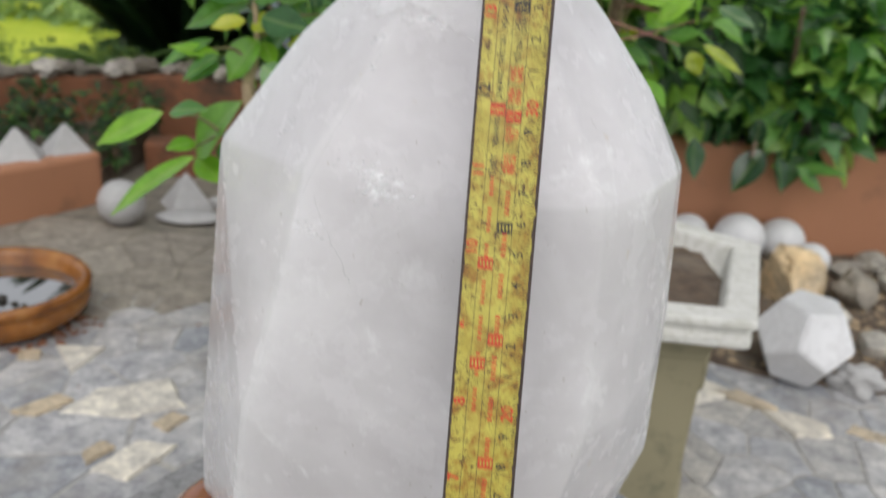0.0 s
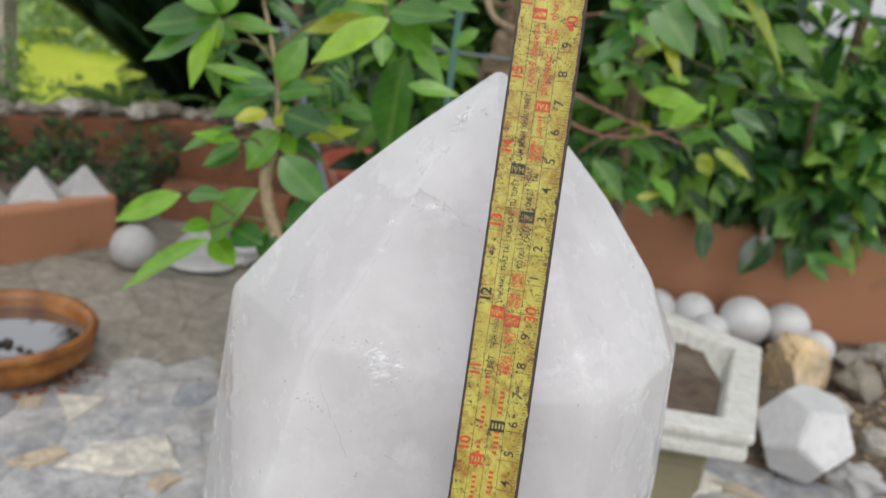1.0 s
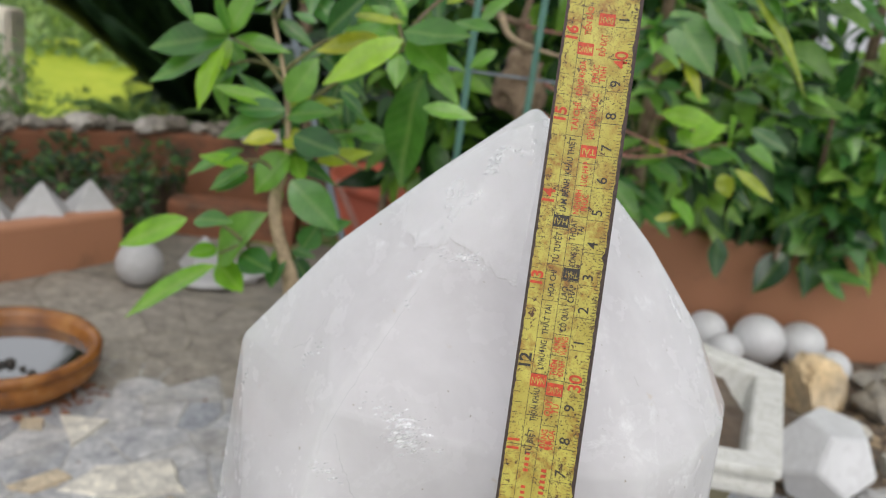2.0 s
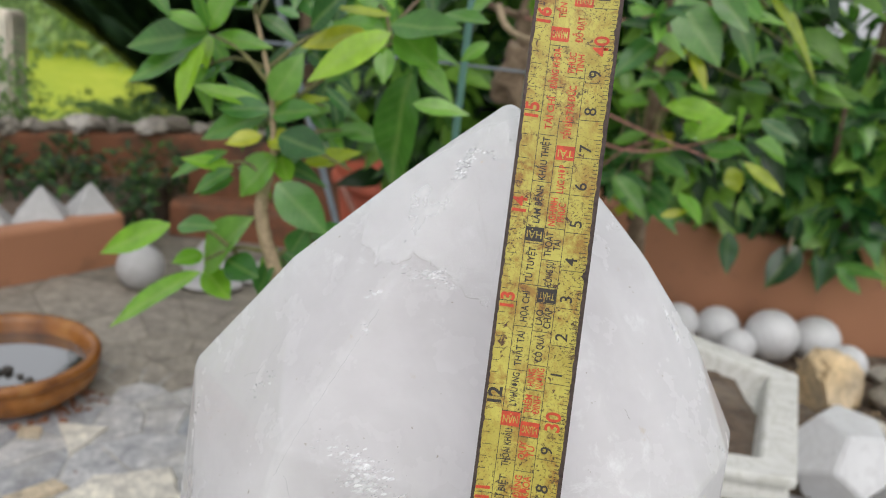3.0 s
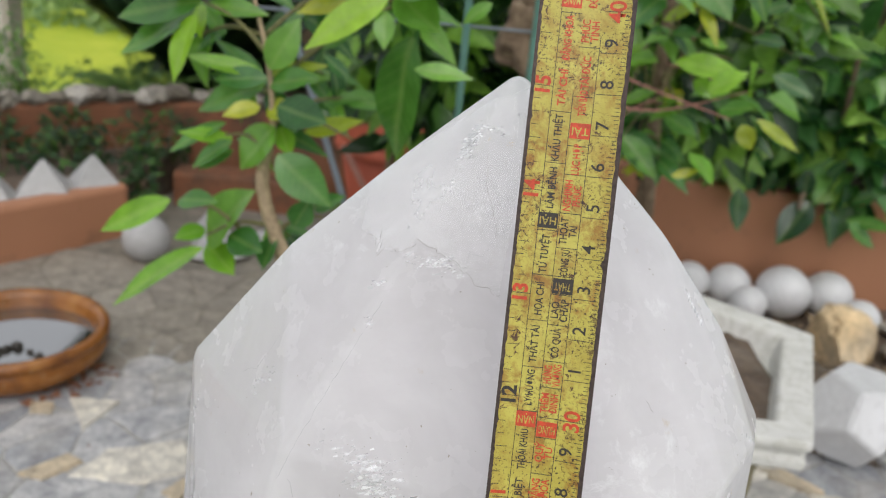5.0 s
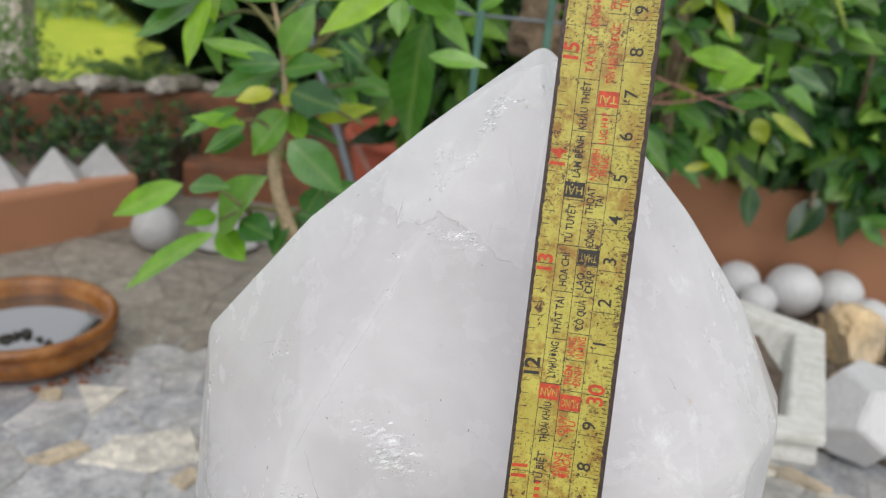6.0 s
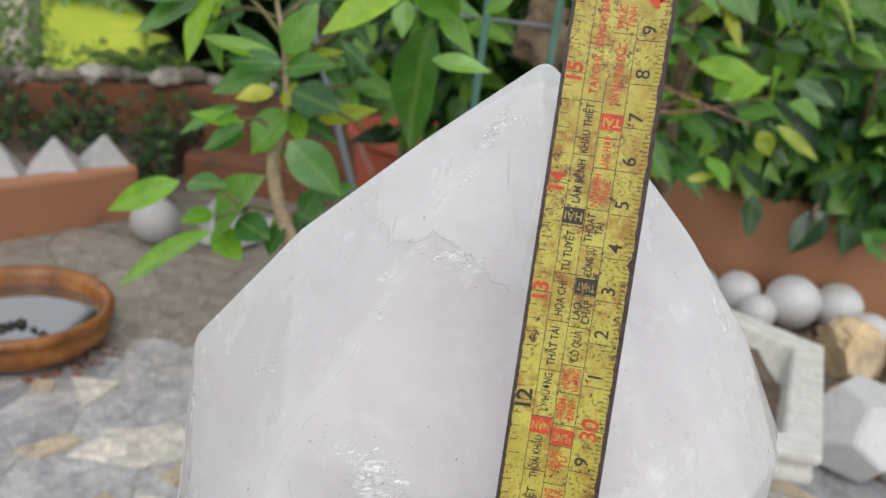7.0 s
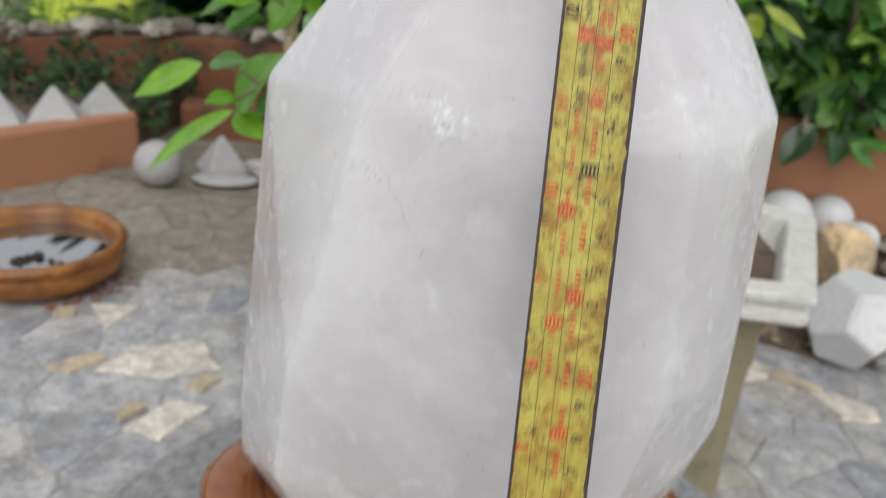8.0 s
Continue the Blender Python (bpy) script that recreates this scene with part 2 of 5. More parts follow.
OCHRE = stone_material("ochre_stone", [(0.0, (0.50, 0.40, 0.27)), (1.0, (0.58, 0.49, 0.36))], 30)
OCHRE_ROCK = stone_material("golden_rock", [(0.0, (0.58, 0.36, 0.14)), (0.5, (0.66, 0.50, 0.30)), (1.0, (0.78, 0.70, 0.58))], 14, 0.7, each=False)
COPING_ROCK = stone_material("dark_coping_rock", [(0.0, (0.06, 0.055, 0.04)), (0.5, (0.19, 0.165, 0.13)), (1.0, (0.48, 0.45, 0.40))], 40, 0.9)
ROCK = stone_material("garden_rock", [(0.0, (0.24, 0.21, 0.17)), (0.5, (0.42, 0.39, 0.34)), (1.0, (0.62, 0.59, 0.52))], 26)
MORTAR = stone_material("dusty_concrete", [(0.0, (0.19, 0.17, 0.135)), (1.0, (0.25, 0.225, 0.185))], 14, 0.85, each=False)
JOINT = stone_material("grey_mortar", [(0.0, (0.36, 0.35, 0.33)), (1.0, (0.48, 0.465, 0.43))], 30, 0.85, each=False)
SOIL = stone_material("dark_soil", [(0.0, (0.10, 0.07, 0.05)), (1.0, (0.17, 0.125, 0.09))], 50, 0.95, each=False)
GLAZE, WATER = glaze_material(), water_material()
BARK = bark_material()
TWIG = plain("pale_twig", (0.40, 0.30, 0.19), 0.8, 0, 120, 0.35)
GREEN_TWIG = plain("green_twig", (0.17, 0.16, 0.06), 0.7, 0, 120, 0.35)
DEAD_LEAF = plain("dead_leaf", (0.20, 0.085, 0.045), 0.8, 0, 150, 0.4)
PINK_TWIG = plain("pink_twig", (0.36, 0.17, 0.13), 0.7, 0, 120, 0.35)
PIPE = plain("green_plastic", (0.10, 0.22, 0.18), 0.4, 0, 60, 0.2)
GREY_PIPE = plain("grey_plastic", (0.17, 0.20, 0.23), 0.45, 0, 60, 0.2)
POST = plain("old_concrete", (0.80, 0.72, 0.61), 0.85, 0, 30, 0.25)
LEAF = leaf_material("bush_leaf", (0.06, 0.19, 0.03), (0.115, 0.31, 0.045), (0.20, 0.43, 0.05))
FRESH_LEAF = leaf_material("fresh_leaf", (0.15, 0.38, 0.03), (0.24, 0.50, 0.04), (0.36, 0.60, 0.045))
YELLOW_LEAF = leaf_material("young_leaf", (0.30, 0.42, 0.03), (0.38, 0.46, 0.03), (0.46, 0.48, 0.04))
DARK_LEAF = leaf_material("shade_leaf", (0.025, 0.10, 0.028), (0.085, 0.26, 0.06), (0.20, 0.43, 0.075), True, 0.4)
# Shade under the wall shrub is put into these near-black greens.
SHADED_LOW_LEAF = leaf_material("shaded_low_leaf", (0.014, 0.055, 0.018), (0.025, 0.09, 0.03), (0.05, 0.15, 0.04), True, 0.3)
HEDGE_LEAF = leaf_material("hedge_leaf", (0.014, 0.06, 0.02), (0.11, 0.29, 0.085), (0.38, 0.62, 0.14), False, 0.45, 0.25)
# Near-black greens: shade of the large cycad and thicket, put into colour.
SHADED_CYCAD_LEAF = leaf_material("shaded_cycad_leaf", (0.010, 0.030, 0.012), (0.020, 0.052, 0.018), (0.040, 0.085, 0.025), False, 0.1, 0.45)
# Distance haze is mixed into these washed-out greens.
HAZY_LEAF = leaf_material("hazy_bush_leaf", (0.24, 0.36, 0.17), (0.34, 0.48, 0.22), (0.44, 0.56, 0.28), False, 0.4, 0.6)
# Bed plants behind the pyramids carry their shade in this dark green.
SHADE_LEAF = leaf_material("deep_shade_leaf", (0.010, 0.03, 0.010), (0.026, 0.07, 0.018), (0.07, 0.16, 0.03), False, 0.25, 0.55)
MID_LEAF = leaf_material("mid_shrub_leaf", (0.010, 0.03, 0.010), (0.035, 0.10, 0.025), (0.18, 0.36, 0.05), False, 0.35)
# Greens lifted for haze; nearer light plants share them.
FAR_LEAF = leaf_material("far_tree_leaf", (0.10, 0.20, 0.07), (0.17, 0.30, 0.10), (0.26, 0.40, 0.12), False, 0.4, 0.5)


def field_material():
    m = Nodes("ripe_grass", 0.9)
    m.colour(m.ramp(m.noise(1.2, 6, 0.7), (0.3, (0.30, 0.42, 0.03)), (0.55, (0.44, 0.52, 0.035)), (0.75, (0.55, 0.58, 0.06))))
    m.bump(m.noise(8, 4), 0.5, 0.1)
    return m.mat


def grass_material():
    m = Nodes("grassy_earth", 0.95)
    m.colour(m.ramp(m.noise(3, 6, 0.7), (0.3, (0.07, 0.13, 0.03)), (0.6, (0.13, 0.21, 0.05)), (0.8, (0.18, 0.17, 0.09))))
    m.bump(m.noise(20, 5), 0.6, 0.03)
    return m.mat


FIELD, GRASS = field_material(), grass_material()


# ---------------------------------------------------------------- builders
def finish(name, bm, material, smooth=False):
    mesh = bpy.data.meshes.new(name)
    bm.to_mesh(mesh)
    bm.free()
    mesh.materials.append(material)
    if smooth:
        mesh.polygons.foreach_set("use_smooth", [True] * len(mesh.polygons))
    return mesh


def part(name, bm, material, parent=None, label="", smooth=False):
    ob = new(name, finish(name, bm, material, smooth))
    ob.parent = parent
    return tagged(ob, label)


def piece(name, mesh, parent, m):
    ob = new(name, mesh)
    ob.parent = parent
    ob.matrix_local = m
    return ob


def empty(name, at, label, category, group="", kind=""):
    ob = new(name)
    ob.location = at
    ob.empty_display_size = 0.02
    return tagged(ob, label, category, group, kind)


def raw(name, verts, faces, material, smooth=False):
    mesh = bpy.data.meshes.new(name)
    mesh.from_pydata(verts, [], faces)
    mesh.materials.append(material)
    if smooth:
        mesh.polygons.foreach_set("use_smooth", [True] * len(mesh.polygons))
    mesh.update()
    return mesh


def lathe(profile, steps=48, squash=(1, 1), wobble=None):
    """A turned body from (radius, height) pairs, closed at both ends."""
    bm = bmesh.new()
    rings = []
    for k, (r, z) in enumerate(profile):
        ring = []
        for i in range(steps):
            a = 2 * math.pi * i / steps
            q = r * (wobble(a, z) if wobble else 1)
            ring.append(bm.verts.new((q * math.cos(a) * squash[0], q * math.sin(a) * squash[1], z)))
        rings.append(ring)
    for a, b in zip(rings, rings[1:]):
        for i in range(steps):
            bm.faces.new((a[i], a[(i + 1) % steps], b[(i + 1) % steps], b[i]))
    bm.faces.new(rings[0][::-1])
    bm.faces.new(rings[-1])
    bmesh.ops.recalc_face_normals(bm, faces=bm.faces)
    return bm


def tube(points, radii, steps=8, rough=0.0, seed=0):
    """A round stem through points."""
    rng = random.Random(seed)
    bm = bmesh.new()
    pts = [Vector(p) for p in points]
    rings = []
    for i, p in enumerate(pts):
        d = (pts[min(i + 1, len(pts) - 1)] - pts[max(i - 1, 0)]).normalized()
        side = d.cross(Vector((0.3, 0.9, 0.2))).normalized()
        up = side.cross(d)
        ring = []
        for k in range(steps):
            a = 2 * math.pi * k / steps
            r = radii[i] * (1 + rough * rng.uniform(-1, 1))
            ring.append(bm.verts.new(p + side * math.cos(a) * r + up * math.sin(a) * r))
        rings.append(ring)
    for a, b in zip(rings, rings[1:]):
        for k in range(steps):
            bm.faces.new((a[k], a[(k + 1) % steps], b[(k + 1) % steps], b[k]))
    bm.faces.new(rings[0][::-1])
    bm.faces.new(rings[-1])
    bmesh.ops.recalc_face_normals(bm, faces=bm.faces)
    return bm


def bend(points, n=8):
    """Smooth points along a polyline."""
    pts = [Vector(p) for p in points]
    pts = [2 * pts[0] - pts[1]] + pts + [2 * pts[-1] - pts[-2]]
    out = []
    for a, b, c, d in zip(pts, pts[1:], pts[2:], pts[3:]):
        for k in range(n):
            t = k / n
            out.append(0.5 * (2 * b + (c - a) * t + (2 * a - 5 * b + 4 * c - d) * t * t + (3 * b - a - 3 * c + d) * t ** 3))
    return out + [pts[-2]]


def rock_mesh(name, size, seed, material, rough=0.28, cuts=0, sub=3):
    bm = bmesh.new()
    bmesh.ops.create_icosphere(bm, subdivisions=sub, radius=1.0)
    off = Vector((seed * 7.3, seed * 3.1, seed * 1.7))
    for v in bm.verts:
        n = noise.noise(v.co * 1.3 + off) * rough + noise.noise(v.co * 3.5 + off) * rough * 0.4
        v.co = v.co * (1 + n)
    rng = random.Random(seed)
    for _ in range(cuts):
        d = Vector((rng.uniform(-1, 1), rng.uniform(-1, 1), rng.uniform(-1, 1))).normalized()
        k = rng.uniform(0.62, 0.85)
        for v in bm.verts:
            e = v.co.dot(d) - k
            if e > 0:
                v.co -= d * e * 0.93
    for v in bm.verts:
        v.co = Vector((v.co.x * size[0], v.co.y * size[1], v.co.z * size[2]))
    return finish(name, bm, material, cuts == 0)


def wall_strip(name, line, thick, height, material, base=0.0, label="", round_top=0.012):
    """A wall of even thickness along a plan line (its front), with a rounded coping."""
    pts = [Vector((x, y, 0)) for x, y in line]
    prof = [(0, 0), (0, height - round_top), (round_top * 0.3, height - round_top * 0.3), (round_top, height), (thick - round_top, height), (thick, height - round_top), (thick, 0)]
    bm = bmesh.new()
    rows = []
    for i, p in enumerate(pts):
        d = (pts[min(i + 1, len(pts) - 1)] - pts[max(i - 1, 0)]).normalized()
        n = Vector((-d.y, d.x, 0))
        rows.append([bm.verts.new(p + n * a + Vector((0, 0, base + h + 0.004 * noise.noise(p * 3 + Vector((a, 0, h)))))) for a, h in prof])
    for a, b in zip(rows, rows[1:]):
        for k in range(len(prof)):
            j = (k + 1) % len(prof)
            bm.faces.new((a[k], b[k], b[j], a[j]))
    bm.faces.new(rows[0])
    bm.faces.new(rows[-1][::-1])
    bmesh.ops.recalc_face_normals(bm, faces=bm.faces)
    return part(name, bm, material, None, label)


def leaf_grid(length, width, droop, fold, along=6, across=4, wave=0.0, blunt=0.75):
    """Points and faces of one leaf from its stalk at the origin along +y."""
    verts, faces = [], []
    for i in range(along + 1):
        t = i / along
        w = width * 0.5 * max(0.02, math.sin(math.pi * min(1, 0.02 + t ** blunt)) ** 0.85)
        for k in range(across + 1):
            s = 2 * k / across - 1
            z = -droop * length * t * t + abs(s) * w * fold + wave * w * math.sin(9 * t + 2 * s)
            verts.append((s * w, length * t, z))
    n = across + 1
    for i in range(along):
        for k in range(across):
            faces.append((i * n + k, i * n + k + 1, (i + 1) * n + k + 1, (i + 1) * n + k))
    return verts, faces


def face_to(direction, normal):
    """A rotation that takes +y to a direction and +z as near to a normal as it can."""
    d = Vector(direction).normalized()
    side = d.cross(Vector(normal))
    side = side.normalized() if side.length > 1e-4 else Vector((1, 0, 0))
    return Matrix((side, d, side.cross(d))).transposed().to_4x4()


def scatter(name, spots, shape, material, parent=None, label=""):
    """Many leaves joined into one mesh. spots: (place, direction, size, spin)."""
    v0 = np.array(shape[0])
    f0 = np.array(shape[1])
    vs, fs = [], []
    for k, (p, d, s, spin) in enumerate(spots):
        m = np.array(face_to(d, (0.5 * math.sin(spin * 5), -0.6 + 0.4 * math.cos(spin * 9), 0.7)).to_3x3())
        vs.append(v0 @ m.T * s + np.array(p))
        fs.append(f0 + k * len(v0))
    vs, fs = np.concatenate(vs), np.concatenate(fs)
    mesh = bpy.data.meshes.new(name)
    mesh.vertices.add(len(vs))
    mesh.vertices.foreach_set("co", vs.ravel())
    mesh.loops.add(fs.size)
    mesh.loops.foreach_set("vertex_index", fs.ravel())
    mesh.polygons.add(len(fs))
    mesh.polygons.foreach_set("loop_start", np.arange(0, fs.size, fs.shape[1]))
    mesh.polygons.foreach_set("use_smooth", np.ones(len(fs), bool))
    mesh.update(calc_edges=True)
    mesh.materials.append(material)
    ob = new(name, mesh)
    ob.parent = parent
    return tagged(ob, label)


# ---------------------------------------------------------------- ground
def build_ground():
    rows = [(-60, 0), (-3, 0), (3.3, 0), (3.9, -0.5), (4.8, -1.2), (9, -1.25), (17, -1.2), (19, -0.7), (26, -0.6), (60, -1.0), (900, -1.0)]
    xs = [-900, -60, -20, -8, -4, -2, 0, 2, 4, 8, 20, 60, 900]
    verts = [(x, y, z - 0.012) for y, z in rows for x in xs]
    n = len(xs)
    faces = [(i * n + k, i * n + k + 1, (i + 1) * n + k + 1, (i + 1) * n + k) for i in range(len(rows) - 1) for k in range(n - 1)]
    tagged(new("ground", raw("ground", verts, faces, GRASS)), "grassy earth falling to low fields behind the garden", "ground", kind="structure")
    rows = [(4.9, -1.19), (9, -1.23), (16.6, -1.18)]
    xs = [-30, -12, -6, 0, 6, 20]
    verts = [(x, y, z) for y, z in rows for x in xs]
    n = len(xs)
    faces = [(i * n + k, i * n + k + 1, (i + 1) * n + k + 1, (i + 1) * n + k) for i in range(len(rows) - 1) for k in range(n - 1)]
    tagged(new("rice_field", raw("rice_field", verts, faces, FIELD)), "bright yellow-green rice field beyond the garden", "field", kind="structure")


build_ground()


def clip(poly, p, q):
    """The part of a convex plan polygon that lies nearer to p than to q."""
    m, d = (p + q) / 2, q - p
    out = []
    for a, b in zip(poly, poly[1:] + poly[:1]):
        fa, fb = (a - m).dot(d), (b - m).dot(d)
        if fa <= 0:
            out.append(a)
        if fa * fb < 0:
            out.append(a + (b - a) * (fa / (fa - fb)))
    return out


def slab_mesh(poly, high, material, shrink=0.004, rough=0.05):
    """A flat stone with a broken, rounded edge, about its own middle. Returns mesh and middle."""
    c = sum(poly, Vector((0, 0))) / len(poly)
    rng = random.Random(int(c.x * 1000) * 7919 + int(c.y * 1000))
    rim = []
    for a, b in zip(poly, poly[1:] + poly[:1]):
        for t in (0.0, 0.33, 0.66):
            p = a.lerp(b, t) - c
            p = p * max(0.3, 1 - shrink / max(p.length, 0.01)) * (1 + rng.uniform(-rough, 0.4 * rough))
            rim.append(p)
    n = len(rim)
    tilt = (rng.uniform(-0.012, 0.012), rng.uniform(-0.012, 0.012))
    verts = [(p.x, p.y, -0.012) for p in rim] + [(p.x, p.y, high * 0.5) for p in rim]
    verts += [(p.x * 0.94, p.y * 0.94, high + p.x * tilt[0] + p.y * tilt[1]) for p in rim]
    faces = [(i, (i + 1) % n, n + (i + 1) % n, n + i) for i in range(n)]
    faces += [(n + i, n + (i + 1) % n, 2 * n + (i + 1) % n, 2 * n + i) for i in range(n)]
    faces.append(tuple(range(2 * n, 3 * n)))
    return raw("paving_stone", verts, faces, material), c


def build_paving():
    bed = bmesh.new()
    bmesh.ops.create_grid(bed, x_segments=2, y_segments=2, size=1)
    for v in bed.verts:
        v.co = Vector((-0.1 + v.co.x * 2.3, 0.08 + v.co.y * 1.43, 0))
    back = bmesh.new()
    bmesh.ops.create_grid(back, x_segments=2, y_segments=2, size=1)
    for v in back.verts:
        v.co = Vector((-0.1 + v.co.x * 2.3, 1.98 + v.co.y * 0.47, -0.0005))
    tagged(part("courtyard", back, MORTAR), "dusty brown concrete yard below the terraces", "ground", kind="structure")
    pavement = part("pavement", bed, JOINT, None, "crazy paving of grey and cream stones in mortar")
    tagged(pavement, category="pavement", kind="structure")
    rng = random.Random(11)
    marked = [
        (PALE_STONE, [(-0.621, 1.265), (-0.55, 1.186), (-0.535, 1.282)]),
        (PALE_STONE, [(-0.512, 1.072), (-0.40, 1.085), (-0.332, 1.135), (-0.385, 1.207), (-0.489, 1.148)]),
        (PALE_STONE, [(-0.393, 0.954), (-0.335, 0.938), (-0.302, 1.036), (-0.361, 1.033)]),
        (OCHRE, [(-0.575, 1.06), (-0.535, 1.055), (-0.50, 1.115), (-0.535, 1.125)]),
        (OCHRE, [(-0.36, 1.075), (-0.33, 1.06), (-0.315, 1.105), (-0.345, 1.115)]),
        (OCHRE, [(-0.425, 0.985), (-0.405, 0.965), (-0.385, 1.01), (-0.41, 1.02)]),
        (OCHRE, [(-0.675, 1.235), (-0.655, 1.205), (-0.62, 1.215), (-0.635, 1.245)]),
        (PALE_STONE, [(0.628, 1.345), (0.665, 1.275), (0.735, 1.285), (0.735, 1.325), (0.68, 1.355)]),
        (PALE_STONE, [(0.46, 1.30), (0.60, 1.40), (0.50, 1.47), (0.43, 1.40)]),
        (OCHRE, [(0.55, 1.395), (0.64, 1.345), (0.665, 1.36), (0.60, 1.41)]),
        (OCHRE, [(0.76, 1.31), (0.86, 1.28), (0.85, 1.30), (0.78, 1.335)]),
    ]
    middles = [sum((Vector(p) for p in poly), Vector((0, 0))) / len(poly) for _, poly in marked]
    seeds = []
    tries = 0
    while len(seeds) < 330 and tries < 20000:
        tries += 1
        p = Vector((rng.uniform(-1.35, 1.15), rng.uniform(0.5, 1.75)))
        gap = rng.choice((0.026, 0.034, 0.045, 0.07, 0.11, 0.13))
        if p.x > 0.45 and p.y > 1.47:
            continue
        if all((p - q).length > max(gap, g) for q, g in seeds) and all((p - q).length > 0.055 for q in middles):
            seeds.append((p, gap))
    for material, poly in marked:
        mesh, c = slab_mesh([Vector(p) for p in poly], 0.0085, material, 0.0, 0.10)
        piece("paving_stone", mesh, pavement, pose(c.x, c.y, 0))
    for p, _ in seeds:
        cell = [p + Vector(d) for d in ((-0.14, -0.14), (0.14, -0.14), (0.14, 0.14), (-0.14, 0.14))]
        for q, _ in seeds:
            if q is not p and (q - p).length < 0.4:
                cell = clip(cell, p, q)
        if len(cell) > 2:
            far = p.y + 0.25 * max(0, -p.x - 0.4) > 1.46 and p.x < 0.3
            mesh, c = slab_mesh(cell, 0.0015 if far else 0.0025, DUSTY if far else PAVING, 0.0022)
            piece("paving_stone", mesh, pavement, pose(c.x, c.y, 0))


# ---------------------------------------------------------------- quartz point on its wooden base
def build_crystal():
    apex = [(0.1005, 0.413, 0.7515), (0.105, 0.414, 0.7515), (0.102, 0.418, 0.751)]
    right_ridge = [(0.1325, 0.423, 0.728), (0.1557, 0.423, 0.706), (0.1797, 0.423, 0.677)]
    left_ridge = [(0.0695, 0.413, 0.7235), (0.0335, 0.414, 0.6875), (0.0225, 0.415, 0.6705)]
    left_side = [(-0.006, 0.423, 0.635), (-0.0125, 0.423, 0.562), (-0.018, 0.423, 0.475), (-0.018, 0.423, 0.441)]
    right_side = [(0.199, 0.423, 0.645), (0.205, 0.423, 0.575), (0.208, 0.423, 0.502), (0.196, 0.423, 0.461)]
    front_left = [(0.049, 0.360, 0.643), (0.043, 0.350, 0.598), (0.030, 0.344, 0.545), (0.022, 0.356, 0.485)]
    belt_right = [(0.135, 0.351, 0.641), (0.160, 0.357, 0.643), (0.180, 0.376, 0.646)]
    front_right = [(0.140, 0.343, 0.55), (0.166, 0.350, 0.55), (0.184, 0.372, 0.55), (0.130, 0.345, 0.46), (0.150, 0.352, 0.465), (0.168, 0.374, 0.475)]
    right_corner = [(0.193, 0.400, 0.647), (0.197, 0.395, 0.56), (0.190, 0.395, 0.495)]
    rear = [(0.05, 0.49, 0.64), (0.155, 0.49, 0.645), (0.04, 0.505, 0.46), (0.165, 0.505, 0.46)]
    foot = [(0.05, 0.375, 0.418), (0.135, 0.37, 0.418), (0.03, 0.48, 0.418), (0.16, 0.48, 0.418), (0.008, 0.423, 0.42), (0.178, 0.423, 0.425)]
    pts = apex + right_ridge + left_ridge + left_side + right_side + front_left + belt_right + front_right + right_corner + rear + foot
    bm = bmesh.new()
    for p in pts:
        bm.verts.new(p)
    bmesh.ops.convex_hull(bm, input=bm.verts)
    bmesh.ops.delete(bm, geom=[v for v in bm.verts if not v.link_faces], context="VERTS")
    bmesh.ops.dissolve_limit(bm, angle_limit=radians(3), verts=bm.verts, edges=bm.edges)
    sharp = [e for e in bm.edges if len(e.link_faces) == 2 and e.calc_face_angle(0) > radians(4)]
    bmesh.ops.bevel(bm, geom=sharp, offset=0.0038, segments=4, profile=0.5, affect="EDGES", clamp_overlap=True)
    skin = bmesh.new()
    for v in bm.verts:
        skin.verts.new(v.co)
    bm.free()
    bm = skin
    bmesh.ops.remove_doubles(bm, verts=bm.verts, dist=0.0002)
    bmesh.ops.convex_hull(bm, input=bm.verts)
    bmesh.ops.delete(bm, geom=[v for v in bm.verts if not v.link_faces], context="VERTS")
    bmesh.ops.dissolve_limit(bm, angle_limit=radians(0.4), verts=bm.verts, edges=bm.edges)
    bmesh.ops.recalc_face_normals(bm, faces=bm.faces)
    crystal = part("quartz_point", bm, QUARTZ, None, "", True)
    tagged(crystal, "large polished milky white quartz point set in a wooden base", "crystal")
    w = crystal.modifiers.new("even", "WEIGHTED_NORMAL")
    w.keep_sharp = True
    return crystal


CRYSTAL = build_crystal()


def build_fractures(crystal):
    """Glittering flaws just at the polished skin, each a spray of small flakes."""
    from mathutils.bvhtree import BVHTree
    data = crystal.data
    tree = BVHTree.FromPolygons([v.co for v in data.vertices], [tuple(p.vertices) for p in data.polygons])
    rng = random.Random(2)
    def flaw(at, spread, count, size, tilt, mat=FRACTURE, flat=False):
        verts, faces = [], []
        for _ in range(count):
            a, q = rng.gauss(0, 0.5), rng.gauss(0, 0.4)
            p = Vector(at) + Vector((spread[0] * (a + tilt * q), 0, spread[1] * q))
            place, normal, _, _ = tree.find_nearest(p)
            if place is None:
                continue
            side = normal.cross(Vector((0, 0, 1))).normalized()
            up = side.cross(normal)
            s = size * rng.choice((0.3, 0.4, 0.6, 0.8, 1.5))
            spin = rng.uniform(0, 6.28)
            side, up = side * 0.8 - up * 0.35, side * 0.2 + up * 0.5
            lean = normal * (0.00015 + rng.uniform(0, 0.0001) if flat else 0.0004)
            slope = 0.0 if flat else rng.uniform(0.3, 1.2)
            k = len(verts)
            m = rng.randint(3, 5)
            for j in range(m):
                b = spin + 6.28 * j / m + rng.uniform(-0.3, 0.3)
